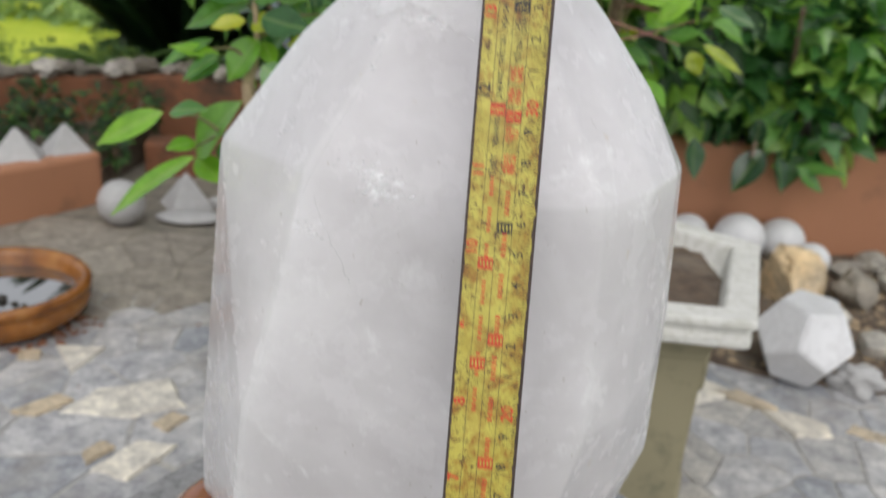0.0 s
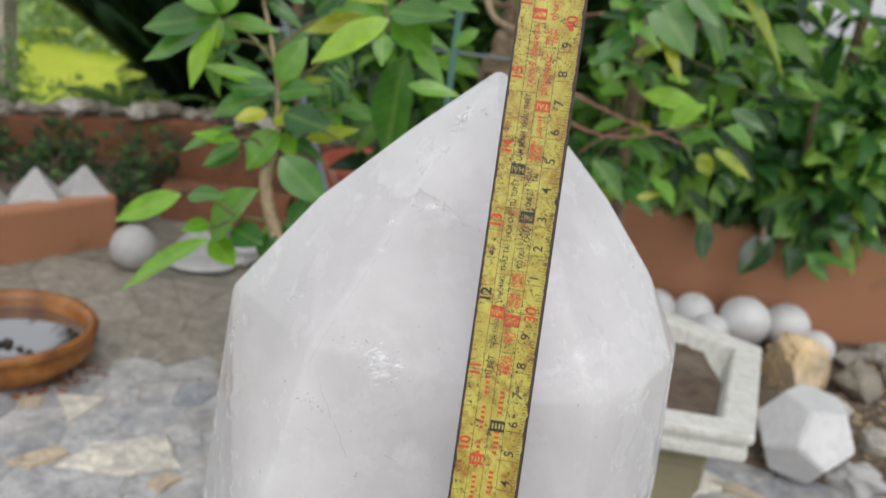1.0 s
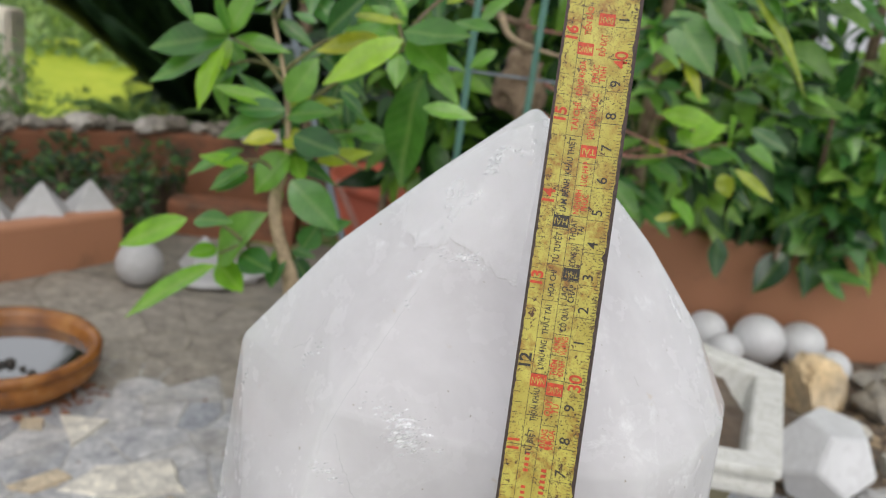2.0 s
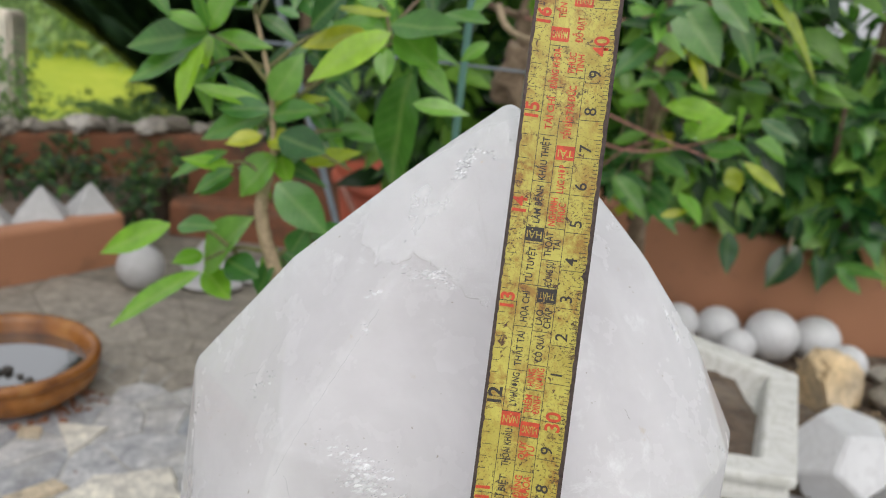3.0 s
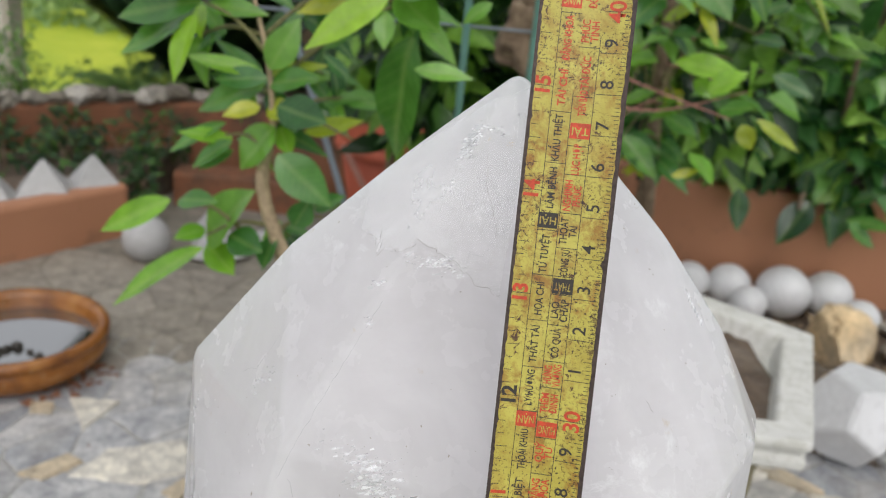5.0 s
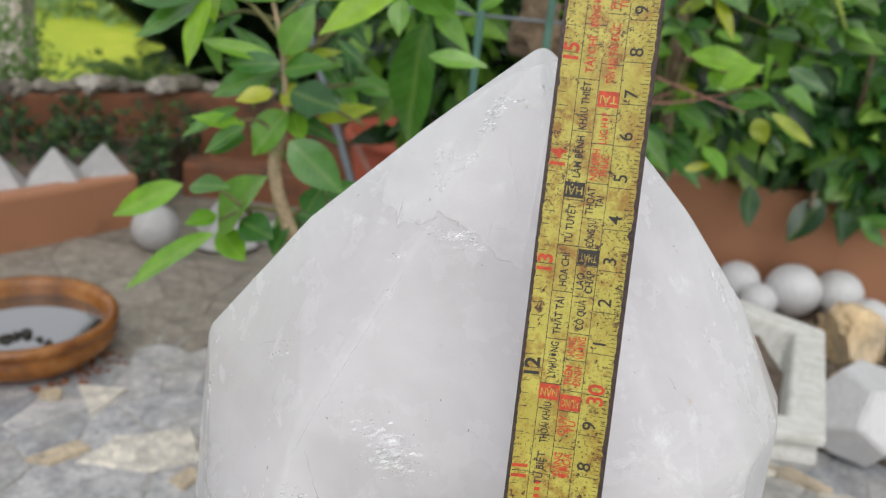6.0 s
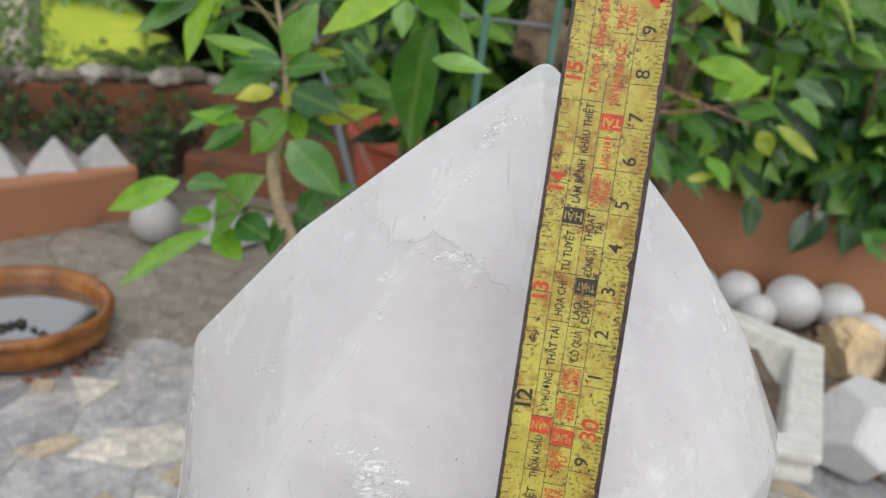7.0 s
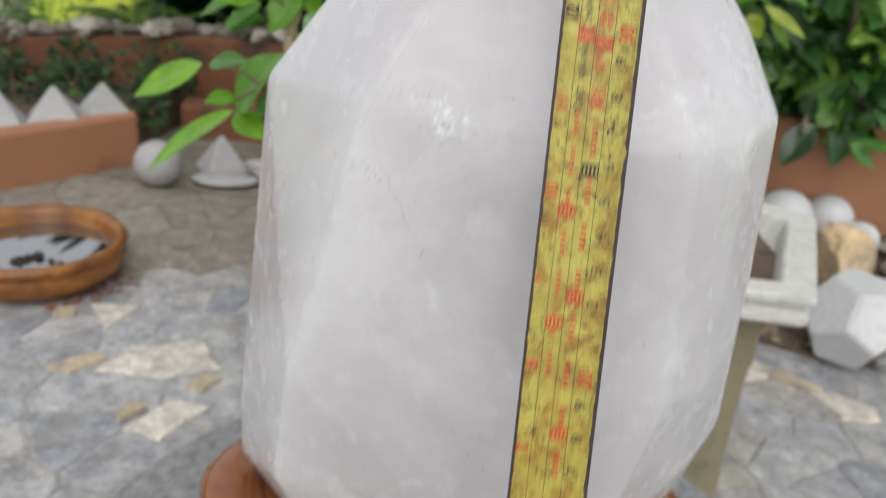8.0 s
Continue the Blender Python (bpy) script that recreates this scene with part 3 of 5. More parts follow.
                r = s * rng.uniform(0.4, 1.0)
                verts.append(place + lean + side * math.cos(b) * r + up * math.sin(b) * r * 0.7)
                verts[-1] -= normal * slope * (verts[-1] - place).z
            faces.append(tuple(range(k, k + m)))
        ob = new("fracture", raw("fracture", [tuple(v) for v in verts], faces, mat))
        ob.parent = crystal
        if mat is RUST:
            ob.name = "stain"
            return tagged(ob, "small rusty brown stain on the quartz", kind="stuff")
        return tagged(ob, "glittering white fracture in the quartz", kind="stuff")
    def crack(points, width, mat, wander, label, steps=9):
        """A hairline along the skin that wanders between its bends."""
        line = []
        for a, b in zip(points, points[1:]):
            a, b = Vector(a), Vector(b)
            line += [a.lerp(b, k / steps) for k in range(steps)]
        line.append(Vector(points[-1]))
        verts, faces = [], []
        seat = []
        for k, p in enumerate(line):
            n = noise.noise_vector(p * 420) * wander + noise.noise_vector(p * 1500) * wander * 0.6
            seat.append(tree.find_nearest(p + n))
        for k, (place, normal, _, _) in enumerate(seat):
            ahead = seat[min(k + 1, len(seat) - 1)][0] - seat[max(k - 1, 0)][0]
            side = normal.cross(ahead).normalized()
            w = width * max(0.12, 0.55 + 0.9 * noise.noise(place * 900)) * (0.3 if k in (0, len(seat) - 1) else 1)
            verts += [tuple(place + normal * 0.0002 - side * w), tuple(place + normal * 0.0002 + side * w)]
            if k:
                faces.append((2 * k - 2, 2 * k - 1, 2 * k + 1, 2 * k))
        ob = new("crack", raw("crack", verts, faces, mat))
        ob.parent = crystal
        return tagged(ob, label)
    dark, pale = "fine grey crack in the quartz", "thin white fracture line or painted ridge highlight in the quartz"
    edge = [(0.0608, 0.4011, 0.6997), (0.0654, 0.3974, 0.7003), (0.068, 0.3918, 0.6966), (0.0715, 0.3915, 0.6996), (0.0763, 0.3877, 0.6994), (0.0796, 0.3897, 0.704), (0.085, 0.388, 0.7018), (0.0925, 0.3858, 0.699), (0.0986, 0.3834, 0.6955), (0.1064, 0.3812, 0.6927)]
    crack(edge[:5], 0.00009, CRACK, 0.0011, dark)
    crack(edge[4:], 0.00012, CRACK, 0.0011, dark)
    crack([(0.0968, 0.4013, 0.7289), (0.0979, 0.3969, 0.7209), (0.1008, 0.3934, 0.7147), (0.1022, 0.3911, 0.7106), (0.1025, 0.3895, 0.7077)], 0.00008, CRACK, 0.0006, dark)
    crack([(0.1025, 0.3895, 0.7077), (0.0997, 0.3868, 0.7022), (0.0955, 0.3876, 0.7029), (0.0954, 0.3857, 0.6993)], 0.00009, FRACTURE, 0.0008, pale)
    # White hairline drawn along the facet ridge as its highlight.
    crack([(0.0725, 0.3809, 0.6864), (0.0616, 0.370, 0.664), (0.0492, 0.358, 0.6347)], 0.00008, FRACTURE, 0.0005, pale, 40)
    crack([(0.0884, 0.4003, 0.7253), (0.0864, 0.397, 0.719), (0.0843, 0.3919, 0.709)], 0.00007, FRACTURE, 0.0005, pale)
    def sheet(low, top, rag, mat, label, rows=14, fine=7):
        """A milky sheet along the skin between a ragged low edge and a top line."""
        a = [Vector(p).lerp(Vector(q), k / fine) for p, q in zip(low, low[1:]) for k in range(fine)] + [Vector(low[-1])]
        verts, faces = [], []
        for i, p in enumerate(a):
            q = Vector(top[0]).lerp(Vector(top[1]), i / (len(a) - 1))
            ragged = noise.noise_vector(p * 330) * rag + noise.noise_vector(p * 1100) * rag * 0.7
            for r in range(rows + 1):
                place, normal, _, _ = tree.find_nearest((p + ragged * (1 - r / rows)).lerp(q, r / rows))
                verts.append(tuple(place + normal * 0.00012))
        n = rows + 1
        for i in range(len(a) - 1):
            faces += [(i * n + r, (i + 1) * n + r, (i + 1) * n + r + 1, i * n + r + 1) for r in range(rows)]
        ob = new("veil", raw("veil", verts, faces, mat, True))
        ob.parent = crystal
        return tagged(ob, label)
    crack([(0.1235, 0.3765, 0.660), (0.1215, 0.3755, 0.657), (0.1225, 0.374, 0.653)], 0.00007, CRACK, 0.0006, dark)
    crack([(0.150, 0.378, 0.668), (0.1525, 0.377, 0.665)], 0.00008, CRACK, 0.0006, dark)
    crack([(0.085, 0.352, 0.608), (0.091, 0.351, 0.606)], 0.00008, CRACK, 0.0005, dark)
    crack([(0.020, 0.39, 0.65), (0.028, 0.386, 0.655), (0.033, 0.386, 0.668)], 0.00010, FRACTURE, 0.0008, pale)
    crack([(0.052, 0.356, 0.636), (0.062, 0.352, 0.618), (0.070, 0.35, 0.604)], 0.00012, FRACTURE, 0.0012, pale, 16)
    milky = "milky white sheet inside the quartz"
    sheet(edge, ((0.060, 0.413, 0.713), (0.108, 0.413, 0.750)), 0.0016, VEIL, milky)
    flaw((0.0895, 0.40, 0.734), (0.0034, 0.0085), 240, 0.0017, 0.2, flat=True)
    flaw((0.0985, 0.4049, 0.7359), (0.004, 0.0020), 40, 0.0012, -0.8, flat=True)
    flaw((0.0865, 0.386, 0.6985), (0.0085, 0.0040), 130, 0.0015, -0.4, flat=True)
    flaw((0.0695, 0.3847, 0.6895), (0.0035, 0.0020), 26, 0.0012, 0.3, flat=True)
    flaw((0.0700, 0.380, 0.679), (0.0022, 0.0020), 16, 0.0010, 0, flat=True)
    flaw((0.079, 0.36, 0.640), (0.0070, 0.0085), 300, 0.0015, -0.5, flat=True)
    flaw((0.074, 0.36, 0.646), (0.0120, 0.0060), 90, 0.0010, -0.5, flat=True)
    flaw((0.003, 0.41, 0.622), (0.003, 0.006), 50, 0.0011, 0.3, flat=True)
    flaw((0.052, 0.355, 0.622), (0.006, 0.004), 50, 0.0011, -0.6, flat=True)
    flaw((0.030, 0.38, 0.655), (0.008, 0.007), 45, 0.0012, 0.8, flat=True)
    flaw((0.0, 0.40, 0.57), (0.0012, 0.011), 60, 0.0010, 0, flat=True)
    # White flakes here stand in for the sky glint on the right ridge.
    flaw((0.173, 0.41, 0.690), (0.0016, 0.009), 90, 0.0016, -0.3, flat=True)
    flaw((0.190, 0.40, 0.648), (0.007, 0.0016), 40, 0.0010, 0, flat=True)
    flaw((0.1032, 0.4024, 0.7321), (0.0016, 0.003), 30, 0.00035, 0, RUST, True)
    flaw((0.0967, 0.4038, 0.7336), (0.0006, 0.0012), 12, 0.0003, 0, RUST, True)
    flaw((0.176, 0.385, 0.641), (0.0012, 0.0022), 16, 0.0005, -0.5, RUST, True)
    flaw((0.168, 0.37, 0.622), (0.0010, 0.0030), 14, 0.0006, -0.3, RUST, True)


build_fractures(CRYSTAL)


def build_base():
    stand = empty("wooden_stand", (0.095, 0.423, 0.384), "glossy red-brown carved wooden stand under the quartz", "stand")
    lobes = lambda a, z: 1 + 0.025 * math.cos(8 * a)
    part("socket", lathe([(0.098, 0.020), (0.120, 0.026), (0.129, 0.034), (0.129, 0.042), (0.122, 0.048), (0.108, 0.047), (0.098, 0.042), (0.085, 0.030)], 64, (1, 0.86), lobes), WOOD, stand, smooth=True)
    part("foot", lathe([(0.120, 0.0), (0.126, 0.003), (0.125, 0.011), (0.108, 0.017), (0.098, 0.020)], 64, (1, 0.86), lobes), WOOD, stand, smooth=True)
    plinth = empty("plinth", (0.095, 0.40, 0), "round grey stone plinth carrying the wooden stand", "plinth")
    part("drum", lathe([(0.175, 0.0), (0.175, 0.35), (0.18, 0.352)], 48), PLINTH, plinth)
    part("slab", lathe([(0.195, 0.352), (0.2, 0.356), (0.2, 0.380), (0.196, 0.384)], 48), PLINTH, plinth)


build_base()


# ---------------------------------------------------------------- tape measure
LEAN_BACK, TAPE_WIDTH, CM = 0.336, 0.0234, 0.0098 * 1.055
TAPE_UP = Vector((-0.0352, LEAN_BACK, 1)).normalized()
TAPE_SIDE = (Vector((1, 0.02, 0.055)) - TAPE_UP * Vector((1, 0.02, 0.055)).dot(TAPE_UP)).normalized()
TAPE_OUT = TAPE_SIDE.cross(TAPE_UP)
TAPE_39 = Vector((0.1188, 0.3755, 0.7649))


def on_tape(u, reading, proud=0.0):
    """A place on the tape: u across it from 0 to 1, reading in centimetres along it."""
    s = 2 * u - 1
    return TAPE_39 + TAPE_SIDE * (s * TAPE_WIDTH / 2) + TAPE_UP * ((reading - 39) * CM) + TAPE_OUT * (proud - 0.0016 * (1 - s * s))


def tape_text(text, u, reading, height, material, parent, turn=90, name="lettering", squeeze=1.0, span=0.0, bold=0.0):
    curve = bpy.data.curves.new(name, "FONT")
    curve.body, curve.size, curve.align_x, curve.align_y = text, height, "CENTER", "CENTER"
    curve.space_line, curve.offset = 0.85, bold
    ob = bpy.data.objects.new(name, curve)
    scene.collection.objects.link(ob)
    bpy.context.view_layer.update()
    mesh = bpy.data.meshes.new_from_object(ob.evaluated_get(bpy.context.evaluated_depsgraph_get()))
    bpy.data.objects.remove(ob)
    a = radians(turn)
    if span:
        xs = [v.co.x for v in mesh.vertices]
        squeeze = span * CM / (max(xs) - min(xs))
    for v in mesh.vertices:
        x, y = v.co.x * squeeze, v.co.y
        dx, dy = x * math.cos(a) - y * math.sin(a), x * math.sin(a) + y * math.cos(a)
        v.co = on_tape(u + dx / TAPE_WIDTH, reading + dy / CM, 0.00013)
    mesh.materials.clear()
    mesh.materials.append(material)
    out = new(name, mesh)
    out.parent = parent
    return out


def tape_bars(name, bars, material, parent, proud=0.00009):
    """Thin printed bars: (u0, reading0, u1, reading1), joined."""
    verts, faces = [], []
    for u0, r0, u1, r1 in bars:
        cols = max(1, int(abs(u1 - u0) / 0.03))
        for k in range(cols + 1):
            u = u0 + (u1 - u0) * k / cols
            verts += [on_tape(u, r0, proud), on_tape(u, r1, proud)]
        n = len(verts) - 2 * (cols + 1)
        faces += [(n + 2 * k, n + 2 * k + 2, n + 2 * k + 3, n + 2 * k + 1) for k in range(cols)]
    ob = new(name, raw(name, [tuple(v) for v in verts], faces, material))
    ob.parent = parent
    return ob


def build_tape():
    tape = empty("tape_measure", (0, 0, 0), "worn yellow steel measuring tape leaning upright against the quartz", "tape measure")
    rng = random.Random(5)
    low, high, n, across = 0.0, 52.0, 620, 10
    def strip(name, u0, u1, thick, material, proud, cols, rag):
        verts, faces = [], []
        for i in range(n + 1):
            r = low + (high - low) * i / n
            ra = u0 + rag * noise.noise(Vector((r * 3.2, 3.1, 0))) ** 3 * 3 + rag * 0.7 * noise.noise(Vector((r * 11, 1.7, 0)))
            rb = u1 + rag * noise.noise(Vector((r * 3.2, 9.4, 0))) ** 3 * 3 + rag * 0.7 * noise.noise(Vector((r * 11, 5.2, 0)))
            for k in range(cols + 1):
                verts.append(tuple(on_tape(ra + (rb - ra) * k / cols, r, proud)))
            for k in range(cols, -1, -1):
                verts.append(tuple(on_tape(ra + (rb - ra) * k / cols, r, proud - thick)))
        w = 2 * (cols + 1)
        for i in range(n):
            faces += [(i * w + k, i * w + (k + 1) % w, (i + 1) * w + (k + 1) % w, (i + 1) * w + k) for k in range(w)]
        faces += [tuple(range(w - 1, -1, -1)), tuple(range(n * w, (n + 1) * w))]
        ob = new(name, raw(name, verts, faces, material))
        ob.parent = tape
        return ob
    tagged(strip("blade", -0.012, 1.012, 0.0003, STEEL, 0.0, across, 0.0012), "bare dark steel blade")
    tagged(strip("paint", 0.028, 0.965, 0.00004, TAPE, 0.00005, across, 0.018), "chipped yellow paint with rust spots")
    ticks = []
    for mm in range(0, 520):
        long = 0.17 if mm % 10 == 0 else 0.085 if mm % 5 == 0 else 0.05
        ticks.append((0.955 - long, mm / 10 - 0.008, 0.955, mm / 10 + 0.008))
        if mm % 10 == 0:
            ticks.append((0.69, mm / 10 - 0.009, 0.83, mm / 10 + 0.009))
    for k in range(0, 160):
        long = 0.19 if k % 8 == 0 else 0.12 if k % 4 == 0 else 0.075
        ticks.append((0.035, k * 0.3175 - 0.008, 0.035 + long, k * 0.3175 + 0.008))
    tagged(tape_bars("graduation", ticks, INK, tape), kind="stuff")
    lines = [(0.225, low + 0.5, 0.232, high - 0.5), (0.445, low + 0.5, 0.452, 38.0), (0.672, low + 0.5, 0.679, 39.4)]
    cells = [27.9, 28.85, 30.12, 31.22, 32.38, 33.5, 34.6, 36.25, 37.5, 38.8, 39.9]
    lines += [(0.23, r, 0.45, r + 0.018) for r in cells]
    cells = [28.6, 29.5, 30.0, 30.75, 31.4, 32.3, 33.05, 33.5, 34.2, 35.05, 36.0, 36.7, 37.9, 39.1]
    lines += [(0.45, r, 0.675, r + 0.018) for r in cells]
    tagged(tape_bars("ruling", lines, INK, tape, 0.00008), kind="stuff")
    for cm in range(16, 48):
        if cm % 10 == 0:
            tape_text(str(cm), 0.83, cm, 0.0056, RED_INK, tape, name="numeral", bold=0.0001)
        else:
            tape_text(str(cm % 10), 0.80, cm + 0.24, 0.0046, INK, tape, name="numeral", bold=0.00004)
    for inch in range(7, 19):
        tape_text(str(inch), 0.125, inch * 2.54, 0.0052, INK if inch == 12 else RED_INK, tape, name="numeral", bold=0.00016)
    small = 0.0027
    for text, r, mat, span in (("TÀI CHÍ", 38.1, RED_INK, 0.9), ("KHẨU THIỆT", 36.87, INK, 1.15), ("LÂM BỆNH", 35.65, INK, 1.0), ("TỬ TUYỆT", 34.03, INK, 0.95), ("HỌA CHÍ", 32.92, INK, 0.82), ("THẤT TÀI", 31.8, INK, 0.92),
                               ("LY HƯƠNG", 30.72, INK, 0.88), ("THOÁI KHẨU", 29.18, INK, 1.0), ("ĐĂNG KHOA", 39.3, RED_INK, 1.1), ("TIẾN BẢO", 41.1, RED_INK, 0.9), ("TỬ BIỆT", 28.05, INK, 0.8)):
        tape_text(text, 0.335, r, small, mat, tape, span=span, bold=0.00005)
    for text, r, mat, span in (("TÀI ĐỨC", 38.5, RED_INK, 0.78), ("NGHINH\nPHÚC", 35.5, RED_INK, 0.75), ("THOÁT\nTÀI", 34.63, INK, 0.66), ("CÔNG SỰ", 33.85, INK, 0.66), ("LAO\nCHẤP", 32.68, INK, 0.55), ("CÔ QUẢ", 31.87, INK, 0.72),
                               ("HƯNG\nVƯỢNG", 31.08, RED_INK, 0.56), ("THÊM\nĐINH", 30.38, RED_INK, 0.5), ("QUÝ\nTỬ", 29.15, RED_INK, 0.5), ("ĐỖ ĐẠT", 40.4, RED_INK, 0.7), ("PHÚC\nTINH", 39.5, RED_INK, 0.55), ("LỤC HỢP", 36.38, RED_INK, 0.75), ("TIẾN BẢO", 37.76, RED_INK, 0.62), ("ĐĂNG\nKHOA", 28.2, RED_INK, 0.6)):
        tape_text(text, 0.565, r, small, mat, tape, span=span, bold=0.00005)
    tagged(tape_bars("worn_print", [(0.30, 20 + k * 0.17, 0.36, 20.09 + k * 0.17) for k in range(46) if k % 7 < 5] + [(0.54, 17 + k * 0.17, 0.61, 17.09 + k * 0.17) for k in range(66) if k % 8 < 5], RED_INK, tape), kind="stuff")
    paper = TAPE
    for u, r, text, mat in ((0.33, 34.85, "HẠI", INK), (0.565, 33.27, "THẤT", INK), (0.33, 29.93, "NẠN", RED_INK), (0.565, 37.08, "TÀI", RED_INK), (0.33, 40.22, "MẠNG", RED_INK),
                            (0.565, 29.72, "HƯNG", RED_INK), (0.565, 41.2, "ĐINH", RED_INK), (0.33, 24.9, "", RED_INK), (0.565, 26.1, "", INK), (0.33, 21.6, "", RED_INK), (0.565, 22.4, "", RED_INK), (0.565, 18.3, "", RED_INK)):
        tape_bars("print_box", [(u - 0.108, r - 0.19, u + 0.108, r + 0.19)], mat, tape, 0.00010)
        if text:
            tape_text(text, u, r, 0.0028, paper, tape, 180, span=0.40, bold=0.00003)
        else:
            tagged(tape_bars("worn_print", [(u - 0.08 + 0.05 * k, r - 0.09, u - 0.055 + 0.05 * k, r + 0.09) for k in range(4)], paper, tape, 0.00013), kind="stuff")
    case = bmesh.new()
    bmesh.ops.create_cube(case, size=1)
    for v in case.verts:
        v.co = on_tape(0.5 + v.co.x * 1.35, 54.5 + v.co.z * 5.5, 0.0 + v.co.y * 0.06 - 0.01)
    bmesh.ops.bevel(case, geom=case.edges[:], offset=0.008, segments=3, affect="EDGES")
    part("case", case, STEEL, tape, "dark tape case above the blade")


build_tape()


# ---------------------------------------------------------------- glazed bowl with water
def build_bowl():
    bowl = empty("water_bowl", (-0.776, 1.346, 0.004), "amber glazed ceramic bowl of still water on the paving", "bowl")
    out = [(0.124, 0.0), (0.137, 0.008), (0.155, 0.026), (0.161, 0.046), (0.156, 0.052), (0.156, 0.056), (0.162, 0.061), (0.164, 0.070), (0.158, 0.078), (0.146, 0.076), (0.139, 0.064), (0.136, 0.038), (0.11, 0.014), (0.02, 0.01)]
    part("vessel", lathe(out, 72, wobble=lambda a, z: 1 + 0.006 * math.sin(3 * a + 1) + 0.004 * math.sin(7 * a)), GLAZE, bowl, smooth=True)
    part("water", lathe([(0.1365, 0.042), (0.1372, 0.046)], 64), WATER, bowl, "clear still water reflecting the sky")
    rng = random.Random(3)
    for k in range(5):
        a = 0.4 + k * 0.33
        s = rng.uniform(0.007, 0.013)
        ob = piece("dark_pebble", rock_mesh("dark_pebble", (s, s, s * 1.3), 40 + k, INK, 0.5, 1, 2), None, pose(-0.776 + rng.uniform(-0.07, 0.08), 1.346 - rng.uniform(0.02, 0.07), 0.048))
        tagged(ob, "wet dark pebble standing out of the bowl's water", "pebble", "pebbles in the bowl")


build_bowl()


# ---------------------------------------------------------------- hexagonal planter on its pedestal
def ngon_ring(bm, r, z, n=6, spin=0.0):
    return [bm.verts.new((r * math.cos(spin + 2 * math.pi * k / n), r * math.sin(spin + 2 * math.pi * k / n), z)) for k in range(n)]


def ngon_body(profile, n=6, spin=0.0, bevel=0.004):
    bm = bmesh.new()
    rings = [ngon_ring(bm, r, z, n, spin) for r, z in profile]
    for a, b in zip(rings, rings[1:]):
        for k in range(n):
            bm.faces.new((a[k], a[(k + 1) % n], b[(k + 1) % n], b[k]))
    bm.faces.new(rings[0][::-1])
    bm.faces.new(rings[-1])
    bmesh.ops.recalc_face_normals(bm, faces=bm.faces)
    bmesh.ops.bevel(bm, geom=[e for e in bm.edges if e.calc_face_angle(0) > 0.3], offset=bevel, segments=2, affect="EDGES", clamp_overlap=True)
    return bm


def build_planter():
    sides, spin = 5, radians(-51.5)
    planter = empty("stone_planter", (0.261, 1.033, 0), "weathered white marble planter of dry soil on a pedestal", "planter")
    part("pedestal", ngon_body([(0.192, 0.006), (0.192, 0.030), (0.182, 0.040), (0.179, 0.20), (0.179, 0.32), (0.186, 0.335), (0.188, 0.352)], sides, spin), CONCRETE, planter, "olive concrete pedestal with a carved scroll")
    part("rim", ngon_body([(0.186, 0.350), (0.222, 0.352), (0.228, 0.356), (0.228, 0.365), (0.221, 0.368), (0.221, 0.374), (0.228, 0.376), (0.231, 0.379), (0.231, 0.386), (0.229, 0.388), (0.190, 0.388), (0.186, 0.384), (0.179, 0.357), (0.02, 0.354)], sides, spin, 0.0012), OLD_MARBLE, planter, "lichen-stained white marble rim")
    bm = bmesh.new()
    bmesh.ops.create_circle(bm, cap_tris=True, cap_ends=True, radius=0.1815, segments=sides)
    bm.verts.ensure_lookup_table()
    bmesh.ops.rotate(bm, verts=bm.verts, matrix=Matrix.Rotation(spin - math.atan2(bm.verts[0].co.y, bm.verts[0].co.x), 3, "Z"))
    bmesh.ops.subdivide_edges(bm, edges=bm.edges, cuts=14, use_grid_fill=True)
    for v in bm.verts:
        v.co.z = 0.366 + 0.005 * noise.noise(v.co * 22) + 0.004 * noise.noise(v.co * 70)
    part("soil", bm, SOIL, planter, "dry crumbly brown soil")
    pts = []
    for k in range(40):
        a = k * 0.32
        r = 0.032 * (1 - k / 46)
        pts.append((r * math.cos(a), r * math.sin(a)))
    for face in (-15.5, -87.5):
        f = radians(face)
        out = Vector((math.cos(f), math.sin(f), 0))
        side = Vector((-out.y, out.x, 0))
        line = [out * 0.146 + side * (u + 0.0) + Vector((0, 0, 0.255 + w)) for u, w in pts]
        part("scroll", tube([tuple(p) for p in line], [0.006] * len(line), 6), CONCRETE, planter)
    return planter


build_planter()


# ---------------------------------------------------------------- terraces
def curve_line(points, n=8):
    return [(p.x, p.y) for p in bend([(x, y, 0) for x, y in points], n)]


LOW_LINE = curve_line([(-1.75, 0.9), (-1.38, 1.28), (-1.08, 1.735), (-0.945, 1.985), (-0.925, 2.03)])
HIGH_LINE = curve_line([(-2.5, 1.3), (-1.75, 1.93), (-1.38, 2.25), (-1.0, 2.58), (-0.72, 2.62), (-0.2, 2.62), (0.3, 2.60)])
RIGHT_LINE = curve_line([(0.20, 2.55), (0.33, 2.30), (0.55, 2.21), (0.90, 2.205), (1.22, 2.30), (1.7, 2.5), (2.6, 3.0)])


def build_terraces():
    tagged(wall_strip("wall_low", LOW_LINE, 0.06, 0.138, TERRACOTTA), "low curved terracotta-painted planter wall beside the paving", "wall", kind="structure")
    tagged(wall_strip("wall_high", HIGH_LINE, 0.08, 0.25, SHADED_TERRACOTTA), "higher terracotta-painted garden wall topped with rough stones", "wall", kind="structure")
    tagged(wall_strip("wall_curved", RIGHT_LINE, 0.07, 0.302, TERRACOTTA), "curved terracotta-painted planter wall holding dark shrubs", "wall", kind="structure")
